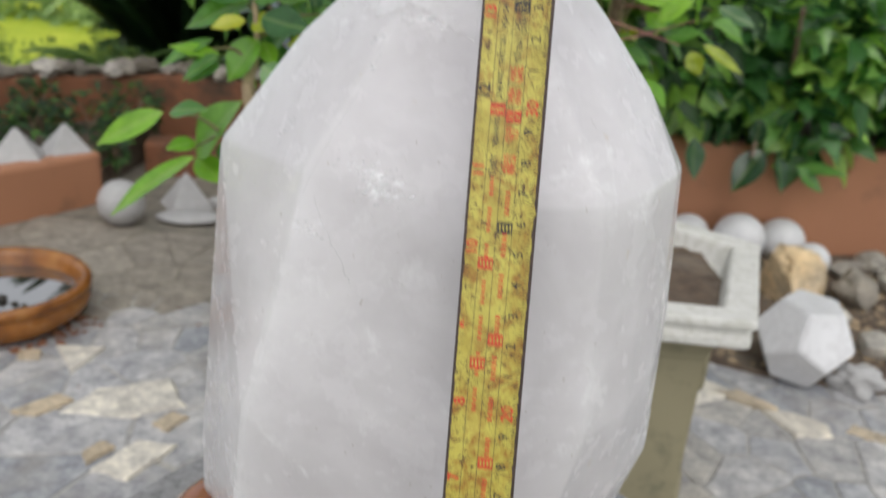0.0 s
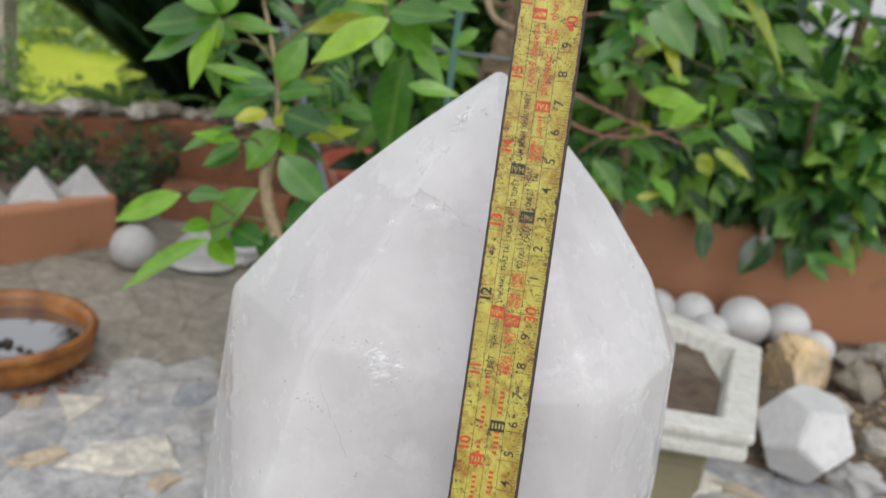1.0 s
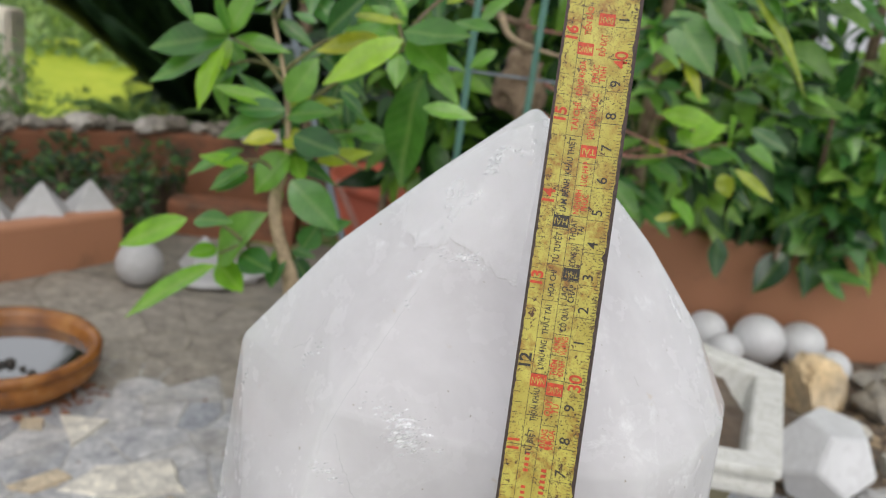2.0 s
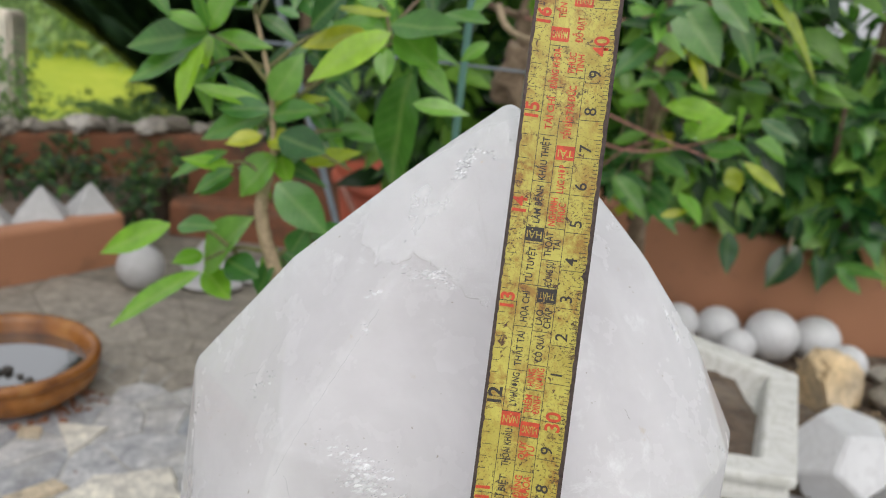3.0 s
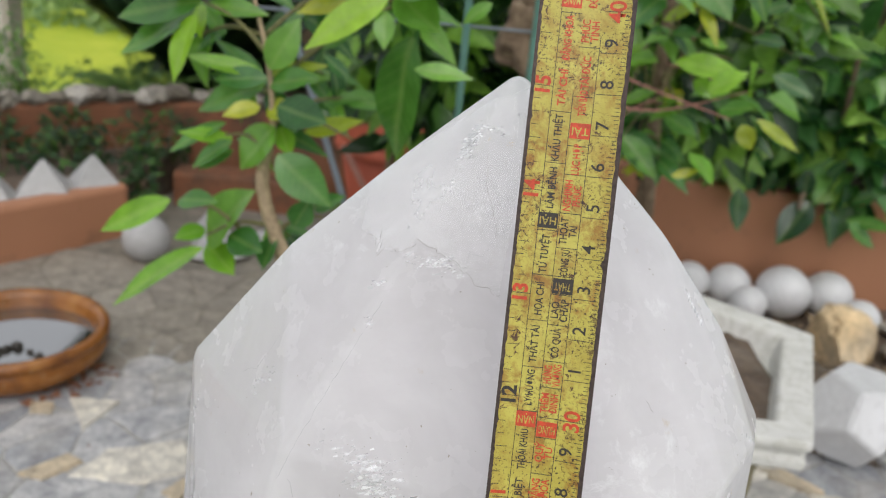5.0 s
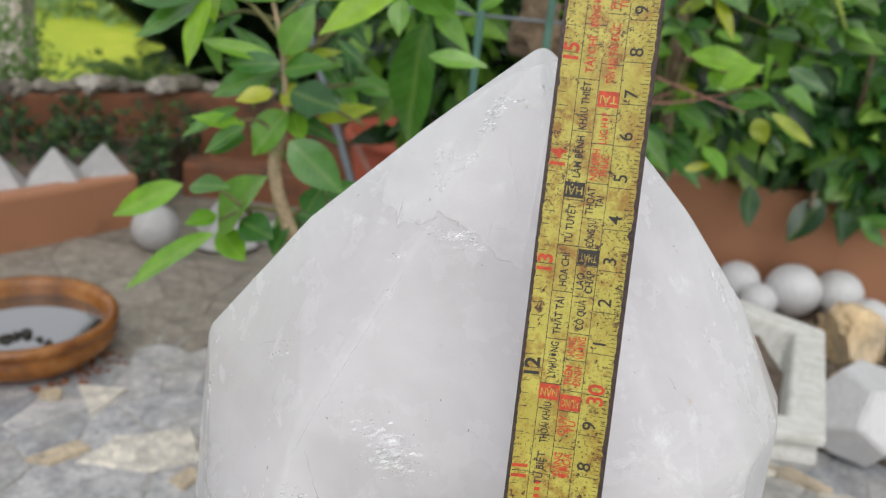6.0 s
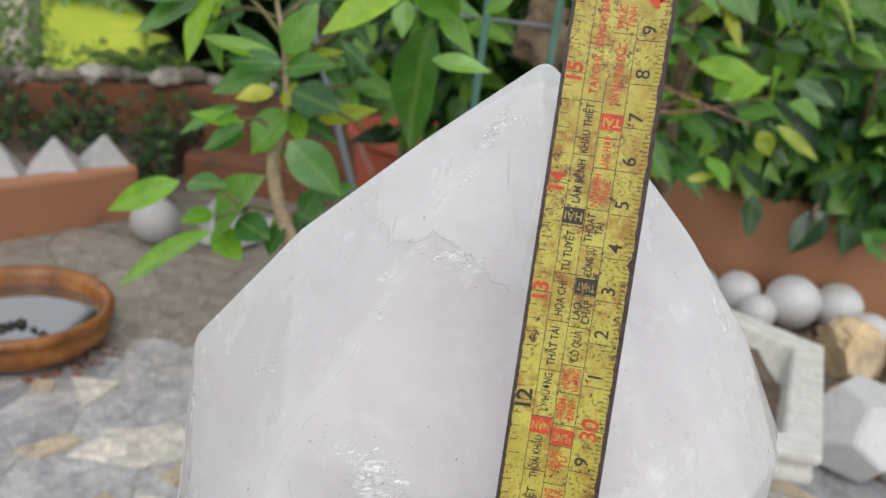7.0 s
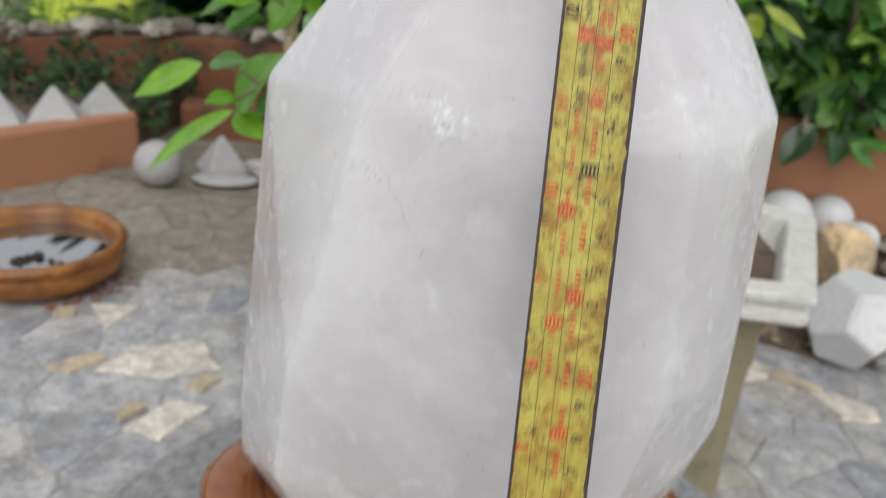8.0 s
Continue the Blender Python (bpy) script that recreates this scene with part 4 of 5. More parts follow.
    tagged(wall_strip("wall_step", [(-0.93, 2.30), (-0.75, 2.34), (-0.56, 2.36)], 0.12, 0.10, SHADED_TERRACOTTA), "low terracotta-painted step below the high wall", "wall", kind="structure")

    def bed(name, outline, z, label):
        bm = bmesh.new()
        f = bm.faces.new([bm.verts.new((x, y, z)) for x, y in outline])
        r = bmesh.ops.extrude_face_region(bm, geom=[f])
        bmesh.ops.translate(bm, verts=[v for v in r["geom"] if isinstance(v, bmesh.types.BMVert)], vec=(0, 0, -z - 0.01))
        bmesh.ops.recalc_face_normals(bm, faces=bm.faces)
        tagged(part(name, bm, SOIL), label, "soil", kind="structure")
    bed("bed_low", [(-1.72, 0.97), (-1.34, 1.35), (-1.05, 1.83), (-0.96, 2.03), (-0.99, 2.22), (-1.0, 2.56), (-1.38, 2.24), (-1.75, 1.92), (-2.4, 1.37)], 0.115, "dark soil bed behind the low wall")
    bed("bed_high", [(-2.5, 1.45), (-1.4, 2.36), (-1.0, 2.68), (0.3, 2.70), (0.36, 2.40), (0.56, 2.29), (0.9, 2.285), (1.2, 2.39), (2.5, 3.05), (2.5, 3.3), (-0.7, 3.3), (-1.0, 2.95), (-1.5, 2.55), (-2.6, 1.7)], 0.225, "dark soil bed behind the high wall")
    bed("bed_stones", [(0.40, 1.62), (0.52, 1.53), (0.66, 1.485), (0.85, 1.47), (1.2, 1.47), (2.2, 1.9), (2.2, 2.70), (1.7, 2.49), (1.2, 2.28), (0.9, 2.19), (0.55, 2.2), (0.36, 2.27)], 0.012, "soil strip below the curved wall")


build_terraces()


# ---------------------------------------------------------------- stones
def marble_ball(at, r, squash=1.0, mat=MARBLE):
    bm = bmesh.new()
    bmesh.ops.create_uvsphere(bm, u_segments=40, v_segments=24, radius=r)
    for v in bm.verts:
        v.co.z *= squash
        v.co *= 1 + 0.012 * noise.noise(v.co * 18 + Vector(at))
    ob = part("marble_ball", bm, mat, None, "", True)
    ob.location = at
    return tagged(ob, "white polished marble ball resting on the soil", "ball", "marble balls")


for at, r in (((0.755, 2.09, 0.078), 0.066), ((0.632, 2.12, 0.066), 0.054), ((0.875, 2.13, 0.072), 0.060), ((0.925, 2.035, 0.058), 0.046), ((0.535, 2.12, 0.062), 0.050), ((0.665, 2.035, 0.056), 0.044)):
    marble_ball(at, r)
tagged(marble_ball((-0.80, 1.885, 0.058), 0.057, mat=GREY_MARBLE), "rough grey-white marble ball resting on the paving")


def facet_ball(at, r, front):
    """A twelve-sided cut stone: the hull of a dodecahedron, with worn edges."""
    g = (1 + 5 ** 0.5) / 2
    pts = [(a, b, c) for a in (-1, 1) for b in (-1, 1) for c in (-1, 1)]
    for a in (-1, 1):
        for b in (-1, 1):
            pts += [(0, a / g, b * g), (a / g, b * g, 0), (a * g, 0, b / g)]
    bm = bmesh.new()
    for p in pts:
        bm.verts.new(Vector(p) / 3 ** 0.5 * r)
    bmesh.ops.convex_hull(bm, input=bm.verts)
    bmesh.ops.dissolve_limit(bm, angle_limit=0.05, verts=bm.verts, edges=bm.edges)
    bmesh.ops.bevel(bm, geom=bm.edges[:], offset=r * 0.035, segments=2, affect="EDGES")
    corner, edge = Vector((1, 1, 1)).normalized(), Vector((0, 1 / g, g))
    edge = (edge - corner * edge.dot(corner)).normalized()
    out = Vector(front).normalized()
    rise = (Vector((0.06, 0, 1)) - out * out.dot(Vector((0.06, 0, 1)))).normalized()
    own = Matrix((corner, edge, corner.cross(edge))).transposed()
    bm.transform((Matrix((out, rise, out.cross(rise))).transposed() @ own.transposed()).to_4x4())
    ob = part("faceted_stone", bm, MARBLE)
    ob.location = at
    return tagged(ob, "white marble stone cut with twelve flat faces", "stone")


facet_ball((0.726, 1.49, 0.090), 0.095, (-0.376, -0.85, 0.12))


def pyramid(at, half, high, turn, mat=GREY_MARBLE):
    bm = bmesh.new()
    base = [bm.verts.new((x * half, y * half, 0)) for x, y in ((-1, -1), (1, -1), (1, 1), (-1, 1))]
    tip = bm.verts.new((0, 0, high))
    bm.faces.new(base[::-1])
    for a, b in zip(base, base[1:] + base[:1]):
        bm.faces.new((a, b, tip))
    bmesh.ops.bevel(bm, geom=bm.edges[:] , offset=0.003, segments=2, affect="EDGES")
    ob = part("stone_pyramid", bm, mat)
    ob.matrix_world = pose(*at, 0, 0, turn)
    return tagged(ob, "small white marble pyramid set on the low planter wall", "pyramid", "pyramids on the wall")


for at, half, high, turn in (((-1.228, 1.725, 0.124), 0.052, 0.085, 34), ((-1.158, 1.818, 0.124), 0.055, 0.088, 30), ((-1.085, 1.925, 0.124), 0.064, 0.088, 28), ((-1.01, 2.02, 0.124), 0.058, 0.088, 48)):
    pyramid(at, half, high, turn)
tagged(pyramid((-0.71, 2.07, 0.0), 0.058, 0.10, 40), "white marble pyramid standing on the paving")
plate = piece("flat_stone", rock_mesh("flat_stone", (0.085, 0.05, 0.011), 9, GREY_MARBLE, 0.12), None, pose(-0.655, 1.96, 0.013, 0, 0, 15))
tagged(plate, "flat white marble slab lying beside the pyramid", "stone")


lump = piece("white_stone", rock_mesh("white_stone", (0.05, 0.035, 0.032), 12, GREY_MARBLE, 0.35, 4), None, pose(-0.58, 2.05, 0.026, 0, 0, 30))
tagged(lump, "small broken white marble stone on the yard", "stone")


def rocks():
    rng = random.Random(21)
    ochre = piece("ochre_rock", rock_mesh("ochre_rock", (0.098, 0.07, 0.080), 3, OCHRE_ROCK, 0.55, 7, 4), None, pose(0.85, 1.90, 0.055, 8, 24, 35))
    tagged(ochre, "rough golden-ochre rock among the marble balls", "rock")
    white = piece("white_lump", rock_mesh("white_lump", (0.040, 0.030, 0.026), 8, GREY_MARBLE, 0.75, 0, 4), None, pose(0.835, 1.465, 0.026, 0, 0, -20))
    tagged(white, "knobbly white crystal lump at the paving's edge", "rock")
    spots = [((0.99, 1.90), 0.065), ((1.08, 1.75), 0.06), ((0.93, 1.62), 0.045), ((0.98, 1.52), 0.05), ((1.15, 1.95), 0.08), ((0.90, 1.76), 0.03), ((1.05, 1.62), 0.035), ((0.62, 1.60), 0.025),
             ((0.58, 1.72), 0.03), ((0.66, 1.78), 0.03), ((0.80, 1.68), 0.025), ((1.02, 2.06), 0.04), ((1.2, 1.6), 0.07), ((0.87, 1.52), 0.02), ((0.55, 1.58), 0.02), ((1.12, 2.12), 0.05)]
    for k, ((x, y), s) in enumerate(spots):
        ob = piece("garden_rock", rock_mesh("garden_rock", (s, s * rng.uniform(0.7, 1), s * rng.uniform(0.6, 0.8)), 60 + k, ROCK, 0.3, 5), None, pose(x, y, 0.012 + s * 0.5, rng.uniform(-15, 15), rng.uniform(-15, 15), rng.uniform(0, 360)))
        tagged(ob, "broken grey-brown rock lying in the soil strip", "rock", "rocks in the soil strip")
    tops = curve_line([(-2.3, 1.5), (-1.75, 1.97), (-1.38, 2.29), (-1.0, 2.62), (-0.72, 2.66), (-0.2, 2.66)], 14)
    for k, (x, y) in enumerate(tops):
        s = rng.choice((0.016, 0.022, 0.03, 0.036, 0.044, 0.05))
        ob = piece("coping_rock", rock_mesh("coping_rock", (s * 1.1, s, s * rng.uniform(0.55, 0.8)), 100 + k, COPING_ROCK, 0.55, 7), None, pose(x + rng.uniform(-0.01, 0.01), y + rng.uniform(-0.02, 0.02), 0.25 + s * 0.42, 0, 0, rng.uniform(0, 360)))
        tagged(ob, "rough pale rock set along the high wall's top", "rock", "rocks on the high wall")
    spots = []
    for k in range(700):
        x, y = rng.uniform(0.42, 1.3), rng.uniform(1.5, 2.2)
        spots.append(((x, y, 0.014), (rng.uniform(-1, 1), rng.uniform(-1, 1), rng.uniform(-0.4, 0.6)), rng.uniform(0.5, 1.6), rng.uniform(0, 6)))
    litter = scatter("leaf_litter", spots, leaf_grid(0.022, 0.010, 0.3, 0.4, 3, 2), TWIG)
    tagged(litter, "dry brown leaf litter on the soil strip", "leaf litter", kind="stuff")
    spots = []
    for k in range(45):
        a, r = rng.uniform(-0.8, 0.25), 0.135 + abs(rng.gauss(0, 0.020))
        spots.append(((-0.776 + r * math.cos(a), 1.346 + r * math.sin(a), 0.006), (rng.uniform(-1, 1), rng.uniform(-1, 1), rng.uniform(-0.1, 0.3)), rng.uniform(0.5, 1.3), rng.uniform(0, 6)))
    for k in range(12):
        spots.append(((rng.uniform(-0.9, -0.2), rng.uniform(1.1, 1.85), 0.007), (rng.uniform(-1, 1), rng.uniform(-1, 1), 0.1), rng.uniform(0.3, 0.8), rng.uniform(0, 6)))
    dregs = scatter("fallen_leaves", spots, leaf_grid(0.018, 0.009, 0.2, 0.3, 3, 2), DEAD_LEAF)
    tagged(dregs, "reddish brown dead leaves lying round the bowl's foot", "dead leaves", kind="stuff")


rocks()


# ---------------------------------------------------------------- red pot, stakes, pipes, post
def build_fixtures():
    pot = empty("clay_pot", (-0.27, 2.37, 0.0), "wide red clay flower pot standing below the high wall", "pot")
    part("vessel", lathe([(0.13, 0.0), (0.137, 0.004), (0.176, 0.235), (0.166, 0.245), (0.16, 0.22), (0.10, 0.2)], 48), RED_CLAY, pot, smooth=True)
    part("rim", lathe([(0.178, 0.236), (0.190, 0.238), (0.195, 0.246), (0.195, 0.262), (0.189, 0.270), (0.176, 0.268), (0.168, 0.25)], 48), RED_CLAY, pot, smooth=True)
    def pole(name, a, b, r, mat, label, cat):
        n = 10
        pts = [Vector(a).lerp(Vector(b), k / n) for k in range(n + 1)]
        return tagged(part(name, tube(pts, [r] * (n + 1), 10), mat, None, "", True), label, cat)
    pole("garden_stake", (-0.214, 2.13, 0.0), (-0.392, 2.155, 0.285), 0.008, PINK_TWIG, "pinkish thin garden stake leaning by the pot", "stake")
    pole("green_post", (0.022, 1.05, 0.0), (0.014, 1.05, 1.02), 0.0042, PIPE, "green plastic-coated trellis post behind the quartz", "post")
    pole("green_post", (0.094, 1.06, 0.0), (0.088, 1.06, 1.02), 0.0042, PIPE, "green plastic-coated trellis post behind the quartz", "post")
    pole("trellis_wire", (-0.30, 1.06, 0.702), (0.13, 1.066, 0.712), 0.0017, GREY_PIPE, "thin grey trellis wire tied across the posts", "wire")
    pole("grey_pipe", (-0.02, 1.30, 0.0), (-0.33, 1.30, 0.86), 0.005, GREY_PIPE, "slim grey plastic pipe leaning through the leaves", "pipe")
    post = bmesh.new()
    bmesh.ops.create_cube(post, size=1)
    for v in post.verts:
        v.co = Vector((-1.935 + v.co.x * 0.11, 3.0 + v.co.y * 0.11, 0.26 + v.co.z * 0.52))
    bmesh.ops.bevel(post, geom=post.edges[:], offset=0.012, segments=2, affect="EDGES")
    tagged(part("concrete_post", post, POST), "weathered beige concrete fence post in the shrubs", "post")


build_fixtures()


# ---------------------------------------------------------------- plants
def leaf_shapes(prefix, material, sizes, along=6, across=4, blunt=0.75):
    out = []
    for k, (l, w, droop, fold) in enumerate(sizes):
        v, f = leaf_grid(l, w, droop, fold, along, across, 0.06, blunt)
        out.append(raw(prefix, v, f, material, True))
    return out


NEAR = leaf_shapes("leaf", LEAF, [(0.070, 0.030, 0.22, 0.22), (0.062, 0.022, 0.10, 0.25), (0.078, 0.030, 0.35, 0.18), (0.052, 0.025, 0.25, 0.3)])
YOUNG = leaf_shapes("leaf", YELLOW_LEAF, [(0.040, 0.020, 0.2, 0.3), (0.034, 0.017, 0.3, 0.3)])
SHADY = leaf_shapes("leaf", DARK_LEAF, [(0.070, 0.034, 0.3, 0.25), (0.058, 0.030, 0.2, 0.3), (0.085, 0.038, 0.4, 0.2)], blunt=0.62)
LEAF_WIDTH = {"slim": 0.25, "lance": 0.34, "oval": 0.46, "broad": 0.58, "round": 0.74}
LEAF_TONE = {"mid": LEAF, "fresh": FRESH_LEAF, "young": YELLOW_LEAF, "shade": DARK_LEAF, "deep": SHADED_LOW_LEAF}
LEAF_KIND = {(w, t): leaf_shapes("leaf", LEAF_TONE[t], [(0.07, 0.07 * LEAF_WIDTH[w], d, f) for d, f in ((0.12, 0.26), (0.20, 0.14), (-0.08, 0.20))], 9, 6, 0.86)
             for w in LEAF_WIDTH for t in LEAF_TONE}


def leaf(parent, base, tip, width, tone):
    """One leaf from its stalk to its tip, its face turned to the open side of the garden."""
    a, b = Vector(base), Vector(tip)
    k = 57.0 * a.x + 91.0 * a.z + 13.0 * b.x
    normal = Vector((0.45 * math.sin(k * 3), -0.72 + 0.25 * math.cos(k * 5), 0.62))
    mesh = LEAF_KIND[(width, tone)][int(abs(k) * 7) % 3]
    size = (b - a).length / 0.069
    piece("leaf", mesh, parent, Matrix.Translation(a) @ face_to(b - a, normal) @ Matrix.Diagonal((size, size, size, 1)))


def rosette(parent, tip, heading, n, rng, shapes, size=1.0, spread=0.9):
    """Leaves set spirally about a shoot's tip, their faces turned to the open side and up."""
    h = Vector(heading).normalized()
    for k in range(n):
        a = k * 2.4 + rng.uniform(-0.4, 0.4)
        back = k / max(n - 1, 1)
        d = h * (0.8 - 0.4 * back) + Vector((math.cos(a), -0.35 + 0.3 * rng.random(), math.sin(a) * 0.7 - 0.25)) * spread
        normal = Vector((rng.uniform(-0.5, 0.5), -0.55 + rng.uniform(-0.4, 0.3), 0.75))
        p = Vector(tip) - h * 0.045 * size * back
        m = Matrix.Translation(p) @ face_to(d, normal) @ Matrix.Diagonal((*[size * rng.uniform(0.62, 1.05)] * 3, 1))
        piece("leaf", rng.choice(shapes), parent, m)


def shoot(parent, root, tip, heading, n, rng, shapes, size, material=None):
    """A twig from root to tip with a rosette of leaves at its end."""
    mid = (Vector(root) + Vector(tip)) / 2 + Vector((0, 0, 0.008))
    part("shoot", tube(bend([root, mid, tip], 4), np.linspace(0.0023, 0.0011, 9), 6), material or GREEN_TWIG, parent, smooth=True)
    if n:
        rosette(parent, tip, heading, n, rng, shapes, size)


def build_near_bush():
    """The young tree beside the quartz: a pale stem with leafy shoots."""
    tree = empty("young_tree", (0, 0, 0), "young garden tree with glossy bright green leaves on thin shoots", "tree")
    rng = random.Random(8)
    line = bend([(-0.085, 0.86, 0.0), (-0.092, 0.85, 0.25), (-0.104, 0.84, 0.47), (-0.118, 0.838, 0.526), (-0.127, 0.836, 0.555), (-0.130, 0.836, 0.584), (-0.123, 0.84, 0.616), (-0.126, 0.84, 0.664), (-0.136, 0.845, 0.704), (-0.150, 0.85, 0.745)], 5)
    radii = [0.0125, 0.011, 0.0080, 0.0068, 0.0062, 0.0058, 0.0030, 0.0024, 0.002, 0.0015]
    part("trunk", tube(line, np.interp(np.linspace(0, 9, len(line)), range(10), radii), 12, 0.10), TWIG, tree, smooth=True)
    shoot(tree, (-0.128, 0.84, 0.685), (-0.186, 0.838, 0.724), (-1, 0, 0.3), 0, rng, NEAR, 1)
    shoot(tree, (-0.122, 0.836, 0.533), (-0.181, 0.832, 0.516), (-1, 0, 0), 0, rng, NEAR, 1)
    shoot(tree, (-0.150, 0.834, 0.527), (-0.206, 0.832, 0.546), (-1, 0, 0), 0, rng, NEAR, 1)
    shoot(tree, (-0.125, 0.838, 0.60), (-0.165, 0.836, 0.612), (-1, 0, 0), 0, rng, NEAR, 1)
    shoot(tree, (-0.124, 0.84, 0.63), (-0.05, 0.84, 0.622), (1, 0, 0), 0, rng, NEAR, 1)
    shoot(tree, (0.03, 0.85, 0.802), (-0.025, 0.838, 0.751), (-1, 0, -1), 0, rng, NEAR, 1, BARK)
    shoot(tree, (-0.126, 0.845, 0.66), (-0.02, 0.86, 0.74), (1, 0, 0.6), 0, rng, NEAR, 1)
    shoot(tree, (-0.118, 0.84, 0.525), (-0.075, 0.845, 0.545), (1, 0, 0), 0, rng, NEAR, 1)
    shoot(tree, (-0.15, 0.85, 0.74), (-0.13, 0.90, 0.80), (0, 0, 1), 7, rng, SHADY, 0.9)
    shoot(tree, (-0.136, 0.85, 0.70), (-0.09, 0.92, 0.74), (0.6, 0.2, 0.5), 6, rng, SHADY, 0.9)
    shoot(tree, (-0.126, 0.85, 0.665), (-0.10, 0.93, 0.66), (0.6, 0.3, 0.1), 5, rng, SHADY, 0.8)
    shoot(tree, (-0.118, 0.84, 0.526), (-0.125, 0.90, 0.50), (0, 0.2, -0.2), 5, rng, SHADY, 0.7)
    shoot(tree, (-0.126, 0.845, 0.65), (-0.17, 0.88, 0.655), (-0.8, 0.1, 0.1), 6, rng, SHADY, 0.75)
    shoot(tree, (-0.124, 0.845, 0.625), (-0.07, 0.88, 0.65), (0.8, 0.1, 0.3), 6, rng, SHADY, 0.75)
    shoot(tree, (-0.125, 0.845, 0.61), (-0.15, 0.88, 0.60), (-0.5, 0.1, -0.3), 5, rng, SHADY, 0.65)
    shoot(tree, (-0.136, 0.85, 0.70), (-0.21, 0.88, 0.69), (-0.8, 0.1, -0.2), 5, rng, SHADY, 0.7)
    shoot(tree, (-0.03, 0.86, 0.74), (-0.01, 0.90, 0.72), (0.3, 0.2, -0.3), 6, rng, SHADY, 0.75)
    shoot(tree, (-0.03, 0.86, 0.74), (-0.05, 0.89, 0.765), (-0.3, 0.1, 0.5), 6, rng, NEAR, 0.7)
    shoot(tree, (-0.15, 0.85, 0.745), (-0.17, 0.88, 0.775), (-0.4, 0.1, 0.8), 6, rng, NEAR, 0.8)
    leaf(tree, (-0.181, 0.824, 0.725), (-0.258, 0.821, 0.709), "oval", "mid")
    leaf(tree, (-0.189, 0.831, 0.719), (-0.25, 0.826, 0.671), "oval", "mid")
    leaf(tree, (-0.183, 0.818, 0.715), (-0.204, 0.806, 0.66), "oval", "fresh")
    leaf(tree, (-0.195, 0.852, 0.72), (-0.186, 0.828, 0.697), "broad", "fresh")
    leaf(tree, (-0.187, 0.846, 0.721), (-0.131, 0.839, 0.722), "lance", "mid")
    leaf(tree, (-0.186, 0.836, 0.727), (-0.165, 0.828, 0.774), "oval", "mid")
    leaf(tree, (-0.183, 0.822, 0.728), (-0.22, 0.819, 0.744), "oval", "mid")
    leaf(tree, (-0.179, 0.824, 0.731), (-0.183, 0.796, 0.768), "oval", "mid")
    leaf(tree, (-0.136, 0.848, 0.669), (-0.197, 0.824, 0.677), "slim", "fresh")
    leaf(tree, (-0.133, 0.847, 0.659), (-0.196, 0.841, 0.633), "oval", "mid")
    leaf(tree, (-0.13, 0.827, 0.643), (-0.156, 0.809, 0.639), "broad", "young")
    leaf(tree, (-0.128, 0.844, 0.641), (-0.101, 0.819, 0.641), "broad", "young")
    leaf(tree, (-0.132, 0.85, 0.667), (-0.081, 0.848, 0.686), "slim", "young")
    leaf(tree, (-0.126, 0.839, 0.661), (-0.081, 0.819, 0.677), "oval", "mid")
    leaf(tree, (-0.127, 0.835, 0.666), (-0.174, 0.83, 0.663), "oval", "shade")
    leaf(tree, (-0.125, 0.834, 0.675), (-0.101, 0.831, 0.717), "broad", "shade")
    leaf(tree, (-0.171, 0.852, 0.619), (-0.216, 0.827, 0.596), "lance", "shade")
    leaf(tree, (-0.12, 0.837, 0.625), (-0.151, 0.828, 0.586), "round", "mid")
    leaf(tree, (-0.12, 0.851, 0.622), (-0.104, 0.834, 0.6), "broad", "fresh")
    leaf(tree, (-0.164, 0.85, 0.606), (-0.204, 0.825, 0.61), "lance", "fresh")
    leaf(tree, (-0.158, 0.835, 0.607), (-0.193, 0.823, 0.584), "oval", "mid")
    leaf(tree, (-0.159, 0.839, 0.598), (-0.187, 0.826, 0.582), "oval", "shade")
    leaf(tree, (-0.112, 0.821, 0.604), (-0.061, 0.812, 0.569), "broad", "shade")
    leaf(tree, (-0.096, 0.848, 0.621), (-0.042, 0.846, 0.636), "lance", "young")
    leaf(tree, (-0.111, 0.817, 0.648), (-0.061, 0.798, 0.641), "broad", "shade")
    leaf(tree, (-0.024, 0.826, 0.753), (0.038, 0.81, 0.754), "broad", "mid")
    leaf(tree, (-0.02, 0.834, 0.749), (0.019, 0.824, 0.72), "round", "mid")
    leaf(tree, (-0.007, 0.855, 0.713), (-0.028, 0.849, 0.609), "broad", "mid")
    leaf(tree, (-0.026, 0.832, 0.76), (-0.074, 0.826, 0.758), "slim", "young")
    leaf(tree, (-0.046, 0.84, 0.743), (-0.105, 0.832, 0.729), "lance", "young")
    leaf(tree, (-0.024, 0.829, 0.746), (-0.09, 0.807, 0.705), "lance", "fresh")
    leaf(tree, (-0.027, 0.828, 0.734), (-0.023, 0.811, 0.708), "broad", "fresh")
    leaf(tree, (-0.028, 0.851, 0.765), (-0.04, 0.848, 0.785), "lance", "fresh")
    leaf(tree, (0.011, 0.817, 0.782), (0.042, 0.811, 0.802), "lance", "young")
    leaf(tree, (0.017, 0.846, 0.767), (0.057, 0.827, 0.761), "broad", "mid")
    leaf(tree, (0.002, 0.824, 0.691), (0.049, 0.815, 0.694), "lance", "shade")
    leaf(tree, (-0.211, 0.822, 0.549), (-0.277, 0.809, 0.515), "lance", "fresh")
    leaf(tree, (-0.201, 0.817, 0.551), (-0.162, 0.796, 0.567), "oval", "mid")
    leaf(tree, (-0.189, 0.851, 0.502), (-0.142, 0.823, 0.568), "broad", "shade")
    leaf(tree, (-0.188, 0.844, 0.517), (-0.203, 0.816, 0.518), "broad", "fresh")
